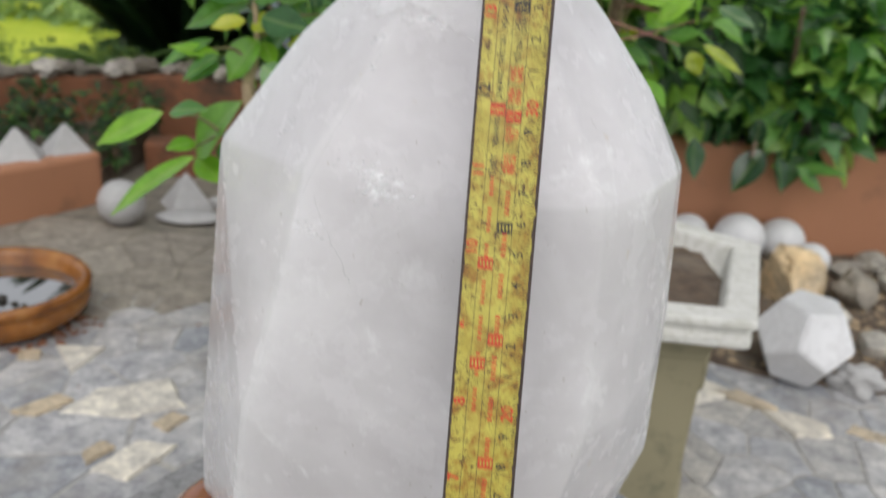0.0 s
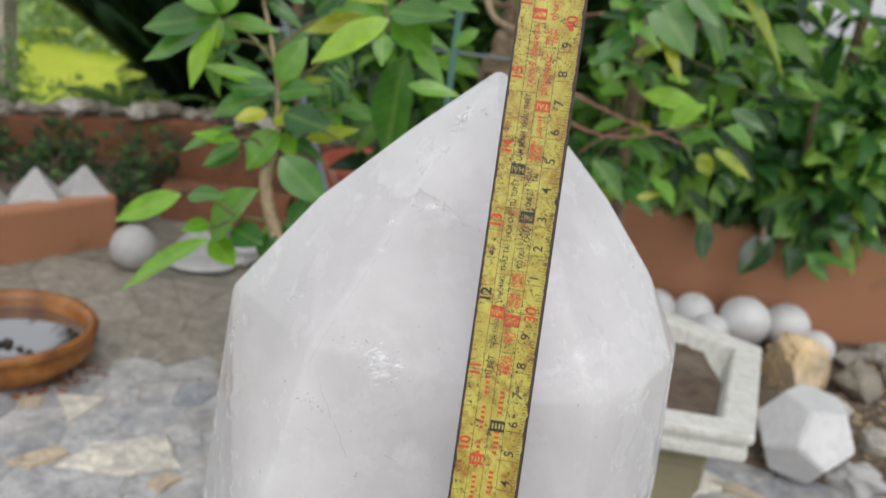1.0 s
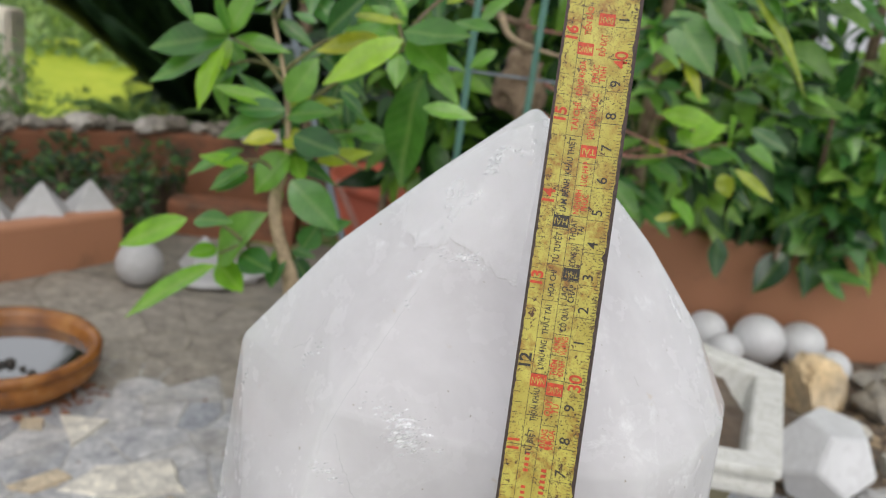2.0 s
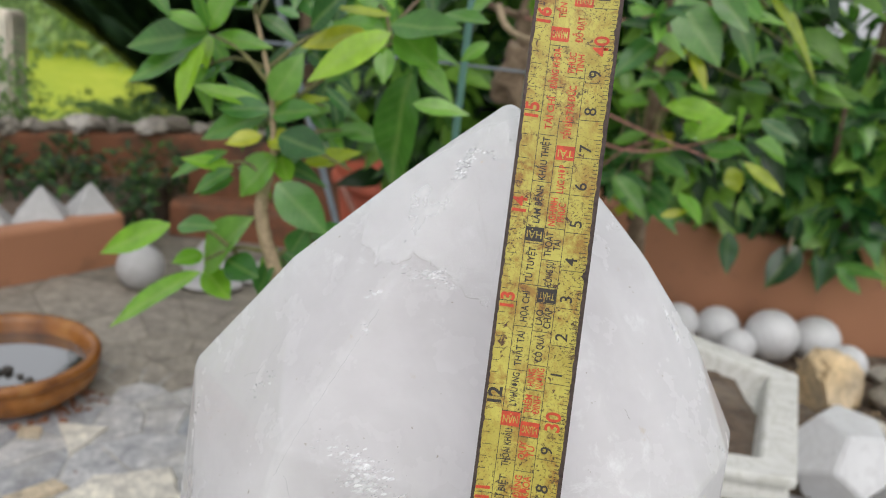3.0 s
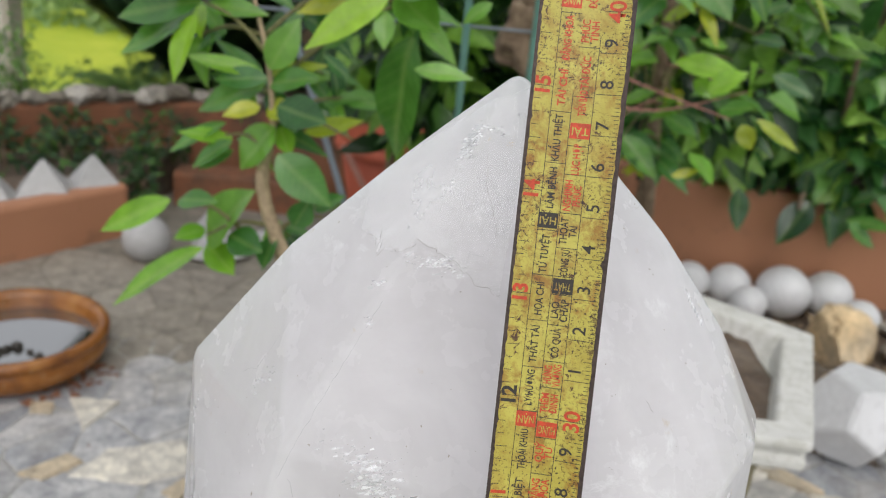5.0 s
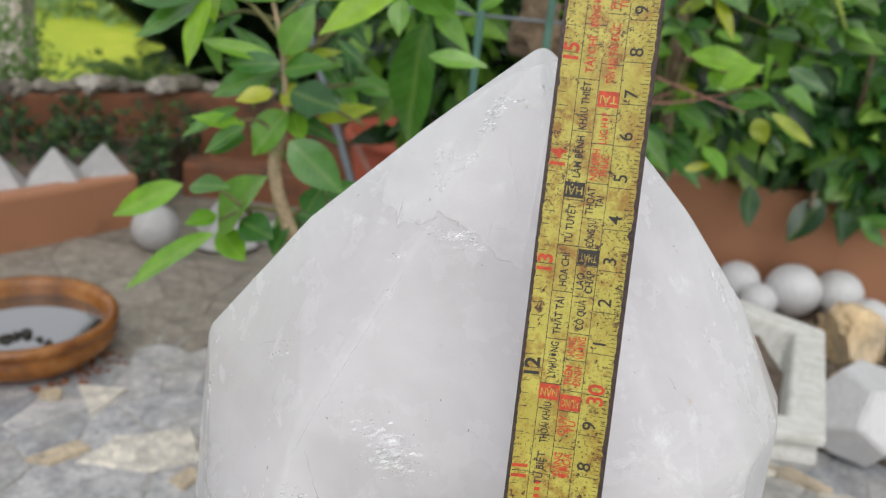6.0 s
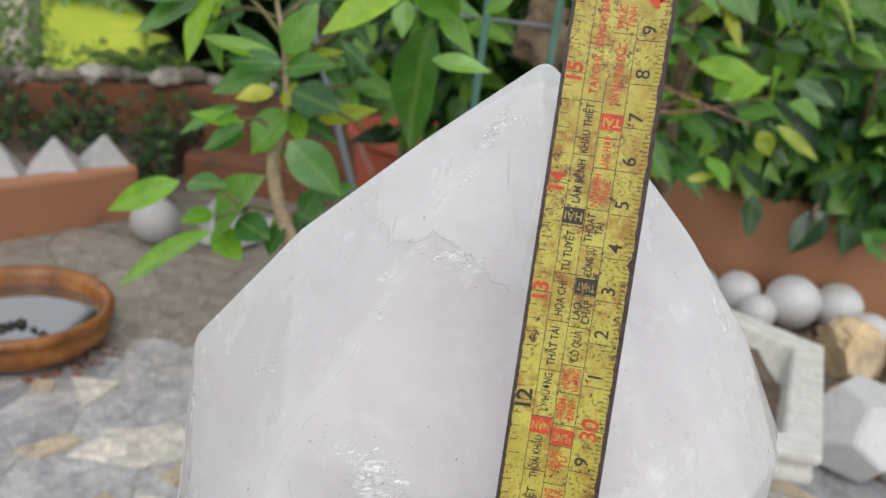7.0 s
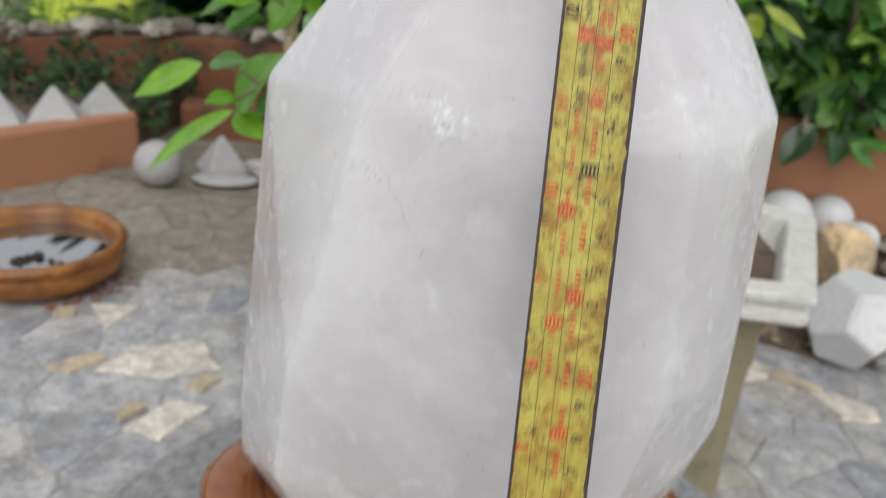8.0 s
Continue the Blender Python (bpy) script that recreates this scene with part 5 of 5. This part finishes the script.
    leaf(tree, (-0.178, 0.816, 0.509), (-0.272, 0.807, 0.447), "slim", "fresh")
    leaf(tree, (-0.19, 0.854, 0.498), (-0.153, 0.831, 0.479), "broad", "fresh")
    leaf(tree, (-0.159, 0.831, 0.52), (-0.115, 0.804, 0.517), "broad", "shade")
    leaf(tree, (-0.119, 0.84, 0.522), (-0.123, 0.816, 0.498), "round", "shade")
    leaf(tree, (-0.096, 0.827, 0.539), (-0.081, 0.821, 0.567), "round", "shade")
    leaf(tree, (-0.08, 0.833, 0.556), (-0.05, 0.829, 0.571), "broad", "shade")
    leaf(tree, (-0.093, 0.83, 0.741), (-0.059, 0.802, 0.779), "oval", "shade")
    leaf(tree, (-0.077, 0.828, 0.698), (-0.053, 0.828, 0.717), "lance", "mid")
    leaf(tree, (-0.051, 0.817, 0.678), (-0.073, 0.812, 0.695), "oval", "shade")
    leaf(tree, (-0.157, 0.846, 0.751), (-0.124, 0.836, 0.775), "oval", "mid")
    leaf(tree, (-0.103, 0.827, 0.749), (-0.123, 0.824, 0.756), "oval", "shade")
    leaf(tree, (0.038, 0.854, 0.77), (0.06, 0.842, 0.797), "broad", "mid")
    leaf(tree, (0.059, 0.823, 0.749), (0.037, 0.822, 0.732), "oval", "shade")
    leaf(tree, (-0.235, 0.817, 0.759), (-0.209, 0.812, 0.739), "oval", "mid")


build_near_bush()


def build_hanging_shoots():
    """Long bright leaves that hang in from a shrub beside the quartz."""
    bush = empty("long_leaved_shrub", (0, 0, 0), "shrub with long bright green leaves and pinkish twigs", "shrub")
    rng = random.Random(14)
    part("trunk", tube(bend([(0.34, 1.56, 0.0), (0.32, 1.53, 0.3), (0.281, 1.45, 0.60), (0.263, 1.36, 0.80), (0.245, 1.25, 0.97)], 5), np.linspace(0.016, 0.006, 21), 10, 0.1), BARK, bush, smooth=True)
    shoot(bush, (0.281, 1.409, 0.608), (0.198, 1.287, 0.575), (-1, 0, 0), 0, rng, NEAR, 1, PINK_TWIG)
    shoot(bush, (0.281, 1.409, 0.596), (0.323, 1.287, 0.588), (1, 0, 0), 0, rng, NEAR, 1, PINK_TWIG)
    shoot(bush, (0.281, 1.409, 0.608), (0.270, 1.287, 0.672), (0, 0, 1), 0, rng, NEAR, 1, TWIG)
    shoot(bush, (0.269, 1.336, 0.779), (0.251, 1.214, 0.712), (-0.1, -0.9, 0.0), 6, rng, SHADY, 0.9)
    shoot(bush, (0.263, 1.360, 0.804), (0.330, 1.189, 0.804), (0.8, -0.5, -0.1), 6, rng, NEAR, 0.9, PINK_TWIG)
    shoot(bush, (0.281, 1.433, 0.633), (0.293, 1.287, 0.608), (0.2, -0.9, -0.1), 7, rng, SHADY, 0.9)
    shoot(bush, (0.281, 1.433, 0.608), (0.220, 1.287, 0.560), (-0.5, -0.8, -0.2), 6, rng, SHADY, 0.8)
    shoot(bush, (0.281, 1.433, 0.657), (0.354, 1.287, 0.645), (0.7, -0.6, 0.1), 7, rng, NEAR, 0.9, PINK_TWIG)
    shoot(bush, (0.257, 1.311, 0.877), (0.171, 1.189, 0.865), (-0.6, -0.5, 0.3), 7, rng, NEAR, 1.0)
    shoot(bush, (0.281, 1.433, 0.608), (0.281, 1.311, 0.535), (0.1, -0.8, -0.4), 6, rng, SHADY, 0.8)
    shoot(bush, (0.263, 1.311, 0.852), (0.379, 1.250, 0.852), (0.8, -0.4, 0.2), 6, rng, NEAR, 0.9)
    for k in range(20):
        root = (0.275, 1.43, 0.57 + 0.022 * k)
        tip = (0.21 + 0.32 * rng.random(), 1.32 + 0.2 * rng.random(), 0.51 + 0.38 * rng.random())
        shoot(bush, root, tip, (rng.uniform(-0.6, 0.6), -0.6, rng.uniform(-0.3, 0.5)), 7, rng, (NEAR, SHADY, NEAR, SHADY, YOUNG)[k % 5], 0.85)
    leaf(bush, (0.347, 1.241, 0.849), (0.465, 1.235, 0.75), "slim", "young")
    leaf(bush, (0.283, 1.165, 0.83), (0.328, 1.144, 0.782), "oval", "mid")
    leaf(bush, (0.247, 1.19, 0.811), (0.306, 1.147, 0.75), "broad", "mid")
    leaf(bush, (0.273, 1.175, 0.753), (0.302, 1.152, 0.716), "lance", "young")
    leaf(bush, (0.244, 1.253, 0.728), (0.289, 1.235, 0.756), "lance", "young")
    leaf(bush, (0.241, 1.279, 0.719), (0.268, 1.258, 0.685), "broad", "mid")
    leaf(bush, (0.26, 1.189, 0.685), (0.343, 1.171, 0.688), "oval", "fresh")
    leaf(bush, (0.3, 1.164, 0.657), (0.333, 1.146, 0.689), "broad", "fresh")
    leaf(bush, (0.352, 1.19, 0.659), (0.345, 1.152, 0.698), "round", "mid")
    leaf(bush, (0.299, 1.26, 0.659), (0.324, 1.238, 0.642), "broad", "fresh")
    leaf(bush, (0.363, 1.164, 0.632), (0.419, 1.153, 0.603), "slim", "young")
    leaf(bush, (0.353, 1.189, 0.619), (0.37, 1.18, 0.592), "round", "young")
    leaf(bush, (0.299, 1.188, 0.578), (0.329, 1.15, 0.557), "broad", "fresh")
    leaf(bush, (0.281, 1.177, 0.547), (0.313, 1.175, 0.56), "lance", "young")
    leaf(bush, (0.221, 1.271, 0.572), (0.273, 1.247, 0.526), "oval", "mid")
    leaf(bush, (0.213, 1.279, 0.616), (0.258, 1.262, 0.636), "oval", "shade")
    leaf(bush, (0.193, 1.268, 0.734), (0.231, 1.24, 0.727), "oval", "mid")
    leaf(bush, (0.208, 1.255, 0.677), (0.245, 1.223, 0.677), "broad", "mid")
    leaf(bush, (0.323, 1.219, 0.707), (0.286, 1.215, 0.71), "oval", "fresh")
    leaf(bush, (0.322, 1.185, 0.636), (0.356, 1.148, 0.645), "oval", "shade")
    leaf(bush, (0.272, 1.268, 0.605), (0.309, 1.228, 0.595), "oval", "shade")
    leaf(bush, (0.323, 1.2, 0.822), (0.344, 1.172, 0.798), "broad", "mid")
    leaf(bush, (0.361, 1.256, 0.777), (0.35, 1.228, 0.74), "oval", "fresh")
    leaf(bush, (0.199, 1.258, 0.797), (0.237, 1.235, 0.781), "broad", "shade")
    leaf(bush, (0.219, 1.239, 0.764), (0.244, 1.209, 0.804), "oval", "mid")
    leaf(bush, (0.419, 1.192, 0.636), (0.373, 1.152, 0.665), "broad", "mid")
    leaf(bush, (0.404, 1.275, 0.714), (0.363, 1.272, 0.723), "broad", "shade")
    leaf(bush, (0.401, 1.277, 0.841), (0.419, 1.235, 0.864), "oval", "fresh")
    leaf(bush, (0.29, 1.24, 0.782), (0.257, 1.238, 0.762), "broad", "shade")
    leaf(bush, (0.397, 1.268, 0.675), (0.448, 1.262, 0.652), "oval", "shade")


build_hanging_shoots()


def build_old_trunk():
    tree = empty("gnarled_tree", (0, 0, 0), "old gnarled brown trunk with bare pinkish branches behind the quartz", "tree")
    part("trunk", tube(bend([(0.10, 1.40, 0.0), (0.095, 1.36, 0.35), (0.085, 1.33, 0.62), (0.072, 1.30, 0.72), (0.06, 1.30, 0.775)], 6), np.linspace(0.022, 0.010, 25), 12, 0.15), BARK, tree, smooth=True)
    for a, b, c, mat in (((0.06, 1.30, 0.765), (-0.02, 1.22, 0.79), (-0.10, 1.15, 0.86), BARK), ((0.06, 1.30, 0.765), (0.13, 1.20, 0.765), (0.22, 1.10, 0.79), PINK_TWIG), ((0.06, 1.3, 0.77), (0.07, 1.3, 0.86), (0.04, 1.32, 1.0), BARK),
                         ((0.03, 1.25, 0.775), (0.06, 1.12, 0.75), (0.13, 1.0, 0.742), TWIG), ((0.08, 1.3, 0.7), (0.2, 1.2, 0.66), (0.33, 1.15, 0.63), PINK_TWIG), ((0.08, 1.3, 0.66), (0.22, 1.2, 0.62), (0.36, 1.2, 0.66), PINK_TWIG)):
        part("branch", tube(bend([a, b, c], 5), np.linspace(0.0055, 0.0014, 11) * (0.55 if mat is PINK_TWIG else 1.0), 8, 0.1), mat, tree, smooth=True)
    burl = part("burl", bmesh.new(), BARK, tree, "shaggy brown burl on the trunk")
    burl.data = rock_mesh("burl", (0.034, 0.03, 0.046), 17, BARK, 0.55, 0, 4)
    burl.location = (0.072, 1.26, 0.685)
    rng = random.Random(31)
    for tip in ((-0.10, 1.15, 0.86), (0.04, 1.3, 0.98), (-0.05, 1.18, 0.82), (0.22, 1.1, 0.79), (0.12, 1.2, 0.90), (0.0, 1.2, 0.92), (-0.15, 1.2, 0.80), (-0.2, 1.25, 0.9)):
        rosette(tree, tip, (rng.uniform(-0.5, 0.5), -0.6, 0.5), 8, rng, SHADY, 1.0)


build_old_trunk()


def mass_spots(rng, blobs, count, size):
    """Leaf places over lumpy clumps, leaves facing outward and down."""
    spots = []
    weight = [r ** 2 for _, r in blobs]
    for _ in range(count):
        c, r = rng.choices(blobs, weight)[0]
        d = Vector((rng.gauss(0, 1), rng.gauss(0, 1), rng.gauss(0, 1))).normalized()
        p = Vector(c) + d * r * (0.55 + 0.5 * rng.random())
        h = d + Vector((rng.uniform(-0.8, 0.8), rng.uniform(-0.8, 0.8), rng.uniform(-0.9, 0.4)))
        spots.append((tuple(p), tuple(h), size * rng.uniform(0.6, 1.25), rng.uniform(-1, 1)))
    return spots


def open_gap(p):
    """True where the planting thins out and the sky shows through."""
    r = (p[0] - 0.1) / (p[1] - 0.1)
    return 0.27 < r < 0.43 and p[2] > 0.70


def build_wall_shrubs():
    """Dark shrubs that grow out of the curved planter and over its edge."""
    rng = random.Random(77)
    shrub = empty("wall_shrub", (0, 0, 0), "dense dark green broad-leaved shrub spilling over the curved wall", "shrub")
    stems = [((0.62, 2.42, 0.22), (0.60, 2.2, 0.55), (0.52, 1.95, 0.75)), ((0.85, 2.45, 0.22), (0.82, 2.2, 0.45), (0.75, 2.0, 0.66)), ((1.1, 2.5, 0.22), (1.1, 2.25, 0.5), (1.05, 2.05, 0.68)),
             ((0.8, 2.4, 0.22), (0.76, 2.15, 0.36), (0.73, 2.06, 0.30)), ((0.7, 2.4, 0.22), (0.64, 2.3, 0.6), (0.60, 2.2, 0.9))]
    for s in stems:
        part("stem", tube(bend(s, 6), np.linspace(0.012, 0.004, 13), 8, 0.1), BARK, shrub, smooth=True)
    tips = []
    for k in range(40):
        tip = (rng.uniform(0.42, 1.25), rng.uniform(2.06, 2.22), rng.uniform(0.40, 1.08))
        if not open_gap((tip[0], tip[1], tip[2] - 0.03)):
            tips.append(tip)
    for k, tip in enumerate(tips):
        low = tip[2] < 0.34
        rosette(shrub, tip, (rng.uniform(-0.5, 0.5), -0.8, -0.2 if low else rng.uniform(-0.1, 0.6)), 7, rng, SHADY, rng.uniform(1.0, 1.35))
    # Low overhanging leaves, most with the shade already in their colour.
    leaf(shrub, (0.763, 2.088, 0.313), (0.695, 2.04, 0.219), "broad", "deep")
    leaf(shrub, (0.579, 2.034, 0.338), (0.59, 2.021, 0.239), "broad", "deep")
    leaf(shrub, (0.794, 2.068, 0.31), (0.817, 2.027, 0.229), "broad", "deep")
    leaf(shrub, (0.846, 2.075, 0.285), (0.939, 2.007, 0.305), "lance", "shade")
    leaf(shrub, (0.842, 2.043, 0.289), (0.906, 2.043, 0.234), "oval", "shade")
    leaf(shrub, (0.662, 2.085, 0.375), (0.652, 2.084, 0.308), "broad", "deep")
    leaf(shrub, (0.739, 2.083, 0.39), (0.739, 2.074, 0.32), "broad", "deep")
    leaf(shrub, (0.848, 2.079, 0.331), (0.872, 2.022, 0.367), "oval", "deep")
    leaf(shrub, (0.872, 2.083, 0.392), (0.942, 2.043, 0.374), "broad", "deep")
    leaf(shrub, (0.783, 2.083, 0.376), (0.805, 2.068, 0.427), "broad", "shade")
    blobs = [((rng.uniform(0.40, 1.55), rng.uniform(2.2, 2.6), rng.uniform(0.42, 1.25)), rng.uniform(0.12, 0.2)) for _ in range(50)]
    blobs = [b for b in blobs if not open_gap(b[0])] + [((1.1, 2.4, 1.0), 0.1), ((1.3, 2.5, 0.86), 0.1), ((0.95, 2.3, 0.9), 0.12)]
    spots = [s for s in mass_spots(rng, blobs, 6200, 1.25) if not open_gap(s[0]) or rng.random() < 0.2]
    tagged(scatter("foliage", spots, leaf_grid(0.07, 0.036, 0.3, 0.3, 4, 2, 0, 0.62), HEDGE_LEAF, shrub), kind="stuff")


build_wall_shrubs()


def build_hedge():
    """The deep planting behind the high wall."""
    rng = random.Random(51)
    hedge = empty("garden_hedge", (0, 0, 0), "tall dark mixed hedge closing the garden behind the walls", "hedge")
    for k in range(9):
        x = -0.7 + k * 0.3
        part("stem", tube(bend([(x, 2.95, 0.2), (x + rng.uniform(-0.1, 0.1), 2.9, 0.8), (x + rng.uniform(-0.2, 0.2), 2.85, 1.5)], 5), np.linspace(0.03, 0.012, 11), 8, 0.15), BARK, hedge, smooth=True)
    # Added thicket whose black mass stands for the shade behind the leaves.
    thicket = empty("shade_thicket", (0, 0, 0), "added thicket of near-black leaves filling the shade beside the cycad", "shrub")
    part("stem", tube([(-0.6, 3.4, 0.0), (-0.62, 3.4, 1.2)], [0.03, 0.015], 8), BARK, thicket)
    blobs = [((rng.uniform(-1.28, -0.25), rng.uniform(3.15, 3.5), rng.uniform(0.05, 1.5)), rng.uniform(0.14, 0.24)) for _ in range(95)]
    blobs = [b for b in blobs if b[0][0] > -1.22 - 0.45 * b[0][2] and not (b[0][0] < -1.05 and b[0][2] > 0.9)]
    tagged(scatter("foliage", mass_spots(rng, blobs, 8500, 1.6), leaf_grid(0.075, 0.03, 0.3, 0.3, 4, 2), SHADED_CYCAD_LEAF, thicket), kind="stuff")
    blobs = [((rng.uniform(-0.62, 1.5), rng.uniform(2.7, 3.3), rng.uniform(0.35, 1.55)), rng.uniform(0.15, 0.27)) for _ in range(76)]
    blobs = [b for b in blobs if not open_gap(b[0])]
    spots = [s for s in mass_spots(rng, blobs, 7000, 1.5) if not open_gap(s[0]) or rng.random() < 0.2]
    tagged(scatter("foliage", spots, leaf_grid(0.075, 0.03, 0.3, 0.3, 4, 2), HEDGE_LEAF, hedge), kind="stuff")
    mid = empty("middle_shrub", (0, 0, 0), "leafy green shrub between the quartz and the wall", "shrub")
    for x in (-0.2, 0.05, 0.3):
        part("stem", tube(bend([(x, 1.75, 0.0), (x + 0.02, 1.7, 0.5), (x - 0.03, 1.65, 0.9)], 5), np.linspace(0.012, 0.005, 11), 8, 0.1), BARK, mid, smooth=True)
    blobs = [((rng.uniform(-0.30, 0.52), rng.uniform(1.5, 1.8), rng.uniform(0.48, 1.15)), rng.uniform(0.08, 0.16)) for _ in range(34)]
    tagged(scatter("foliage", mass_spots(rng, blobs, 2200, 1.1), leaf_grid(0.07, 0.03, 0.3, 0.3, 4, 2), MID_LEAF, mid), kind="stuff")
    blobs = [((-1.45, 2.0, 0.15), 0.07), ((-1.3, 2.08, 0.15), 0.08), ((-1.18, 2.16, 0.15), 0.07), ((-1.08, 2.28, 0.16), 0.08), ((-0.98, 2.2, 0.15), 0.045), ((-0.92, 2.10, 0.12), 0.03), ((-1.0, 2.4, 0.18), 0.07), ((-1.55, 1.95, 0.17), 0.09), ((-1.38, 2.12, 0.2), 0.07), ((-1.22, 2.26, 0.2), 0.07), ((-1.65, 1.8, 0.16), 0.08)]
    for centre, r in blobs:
        low = empty("bed_plant", (centre[0], centre[1], 0.115), "small shade-darkened leafy plant in the bed behind the pyramids", "plant", "plants in the low bed")
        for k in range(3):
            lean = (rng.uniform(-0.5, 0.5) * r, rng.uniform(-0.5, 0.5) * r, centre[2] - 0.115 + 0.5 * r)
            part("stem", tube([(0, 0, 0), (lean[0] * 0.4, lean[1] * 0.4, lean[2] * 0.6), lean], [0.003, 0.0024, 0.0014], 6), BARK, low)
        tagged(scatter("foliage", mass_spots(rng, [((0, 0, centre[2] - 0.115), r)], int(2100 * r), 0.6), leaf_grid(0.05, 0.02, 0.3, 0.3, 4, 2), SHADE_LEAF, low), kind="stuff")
    fringe = empty("fringe_plants", (0, 0, 0), "low green plants growing behind the high wall's rocks", "plants")
    blobs = [((-2.1 + 0.13 * k, 2.05 + 0.085 * k + rng.uniform(0, 0.25), rng.uniform(0.22, 0.28)), rng.uniform(0.04, 0.07)) for k in range(12)] + [((rng.uniform(-1.9, -0.9), rng.uniform(2.75, 3.2), 0.2), 0.07) for _ in range(14)]
    tagged(scatter("foliage", mass_spots(rng, blobs, 1100, 0.6), leaf_grid(0.06, 0.016, 0.3, 0.3, 4, 2), FAR_LEAF, fringe), kind="stuff")
    side = empty("light_shrub", (0, 0, 0), "airy light green shrub growing above the high wall", "shrub")
    part("stem", tube([(-1.75, 2.4, 0.2), (-1.72, 2.4, 0.5)], [0.01, 0.006], 8), BARK, side)
    blobs = [((rng.uniform(-2.0, -1.5), rng.uniform(2.25, 2.6), rng.uniform(0.28, 0.44)), rng.uniform(0.06, 0.11)) for _ in range(18)]
    tagged(scatter("foliage", mass_spots(rng, blobs, 1900, 0.6), leaf_grid(0.06, 0.018, 0.3, 0.3, 4, 2), FAR_LEAF, side), kind="stuff")


build_hedge()


def frond_spots(base, heading, length, arch, rng):
    spots, line = [], []
    h = Vector(heading).normalized()
    p = Vector(base)
    n = 52
    for k in range(n):
        t = k / n
        d = (h + Vector((0, 0, -arch * t * 1.6))).normalized()
        p = p + d * length / n
        line.append(tuple(p))
        side = d.cross(Vector((0, 0, 1))).normalized()
        s = length * 0.24 * math.sin(math.pi * (0.12 + 0.85 * t)) / 0.1
        for sign in (-1, 1):
            spots.append((tuple(p), tuple(side * sign + d * 0.75 + Vector((0, 0, 0.15))), s, 0.0))
    return spots, line


def build_cycad(at, count, length, seed, lift, material, label, wide=None, blade=0.011, sag=(0.3, 0.7)):
    rng = random.Random(seed)
    tree = empty("cycad", (0, 0, 0), label, "palm")
    trunk = [(at[0], at[1], at[2] - 0.25), (at[0], at[1], at[2])]
    part("trunk", tube(trunk, [0.09, 0.075], 14, 0.12), BARK, tree)
    leaflet = leaf_grid(0.1, blade, 0.1, 0.2, 2, 1)
    for k in range(count):
        a = (wide[0] + (wide[1] - wide[0]) * rng.random()) if wide and k % 2 else k * 2.4
        up = lift[0] + (lift[1] - lift[0]) * rng.random()
        spots, line = frond_spots(at, (math.cos(a), math.sin(a), up), length * rng.uniform(0.8, 1.1), rng.uniform(*sag), rng)
        fr = part("frond", tube(line, np.linspace(0.006, 0.002, len(line)), 5), material, tree)
        tagged(scatter("feathering", spots, leaflet, material, fr), kind="stuff")
    return tree


build_cycad((-1.12, 3.05, 0.14), 130, 0.92, 4, (0.9, 3.2), SHADED_CYCAD_LEAF, "large shade-darkened cycad with arching feathery fronds", (2.6, 3.6), 0.013, (0.10, 0.35))
build_cycad((-1.24, 2.74, 0.19), 26, 0.28, 6, (0.3, 1.2), FAR_LEAF, "small green cycad behind the high wall's stones", None, 0.006)


# ---------------------------------------------------------------- far trees
def build_far_trees():
    rng = random.Random(90)
    for k, (x, y, s) in enumerate(((-16.5, 20, 1.2), (-13.5, 21, 1.0), (-11, 20, 1.1), (-8.5, 22, 1.3), (-5, 21, 1.2), (-1, 23, 1.4))):
        tree = empty("far_tree", (x, y, -0.5), "leafy green tree at the far side of the field", "tree", "trees beyond the field")
        part("trunk", tube([(0, 0, 0), (0.1, 0, 1.2 * s), (0.0, 0.1, 2.6 * s)], [0.2, 0.15, 0.08], 8, 0.1), BARK, tree)
        blobs = [((rng.uniform(-1.8, 1.8) * s, rng.uniform(-1, 1), rng.uniform(0.4, 4.2) * s), rng.uniform(0.5, 1.0) * s) for _ in range(16)]
        scatter("crown", mass_spots(rng, blobs, 1300, 5.5), leaf_grid(0.075, 0.035, 0.2, 0.2, 2, 1), FAR_LEAF, tree)


build_far_trees()


def build_far_bushes():
    rng = random.Random(33)
    blobs = [((rng.uniform(-22, 4), rng.uniform(13.8, 15.6), rng.uniform(-1.4, 0.3)), rng.uniform(0.3, 0.75)) for _ in range(110)]
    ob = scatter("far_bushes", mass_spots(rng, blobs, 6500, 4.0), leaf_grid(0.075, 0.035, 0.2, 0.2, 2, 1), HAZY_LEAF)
    tagged(ob, "haze-paled green bushes along the far edge of the field", "bushes", kind="stuff")


build_far_bushes()

build_paving()
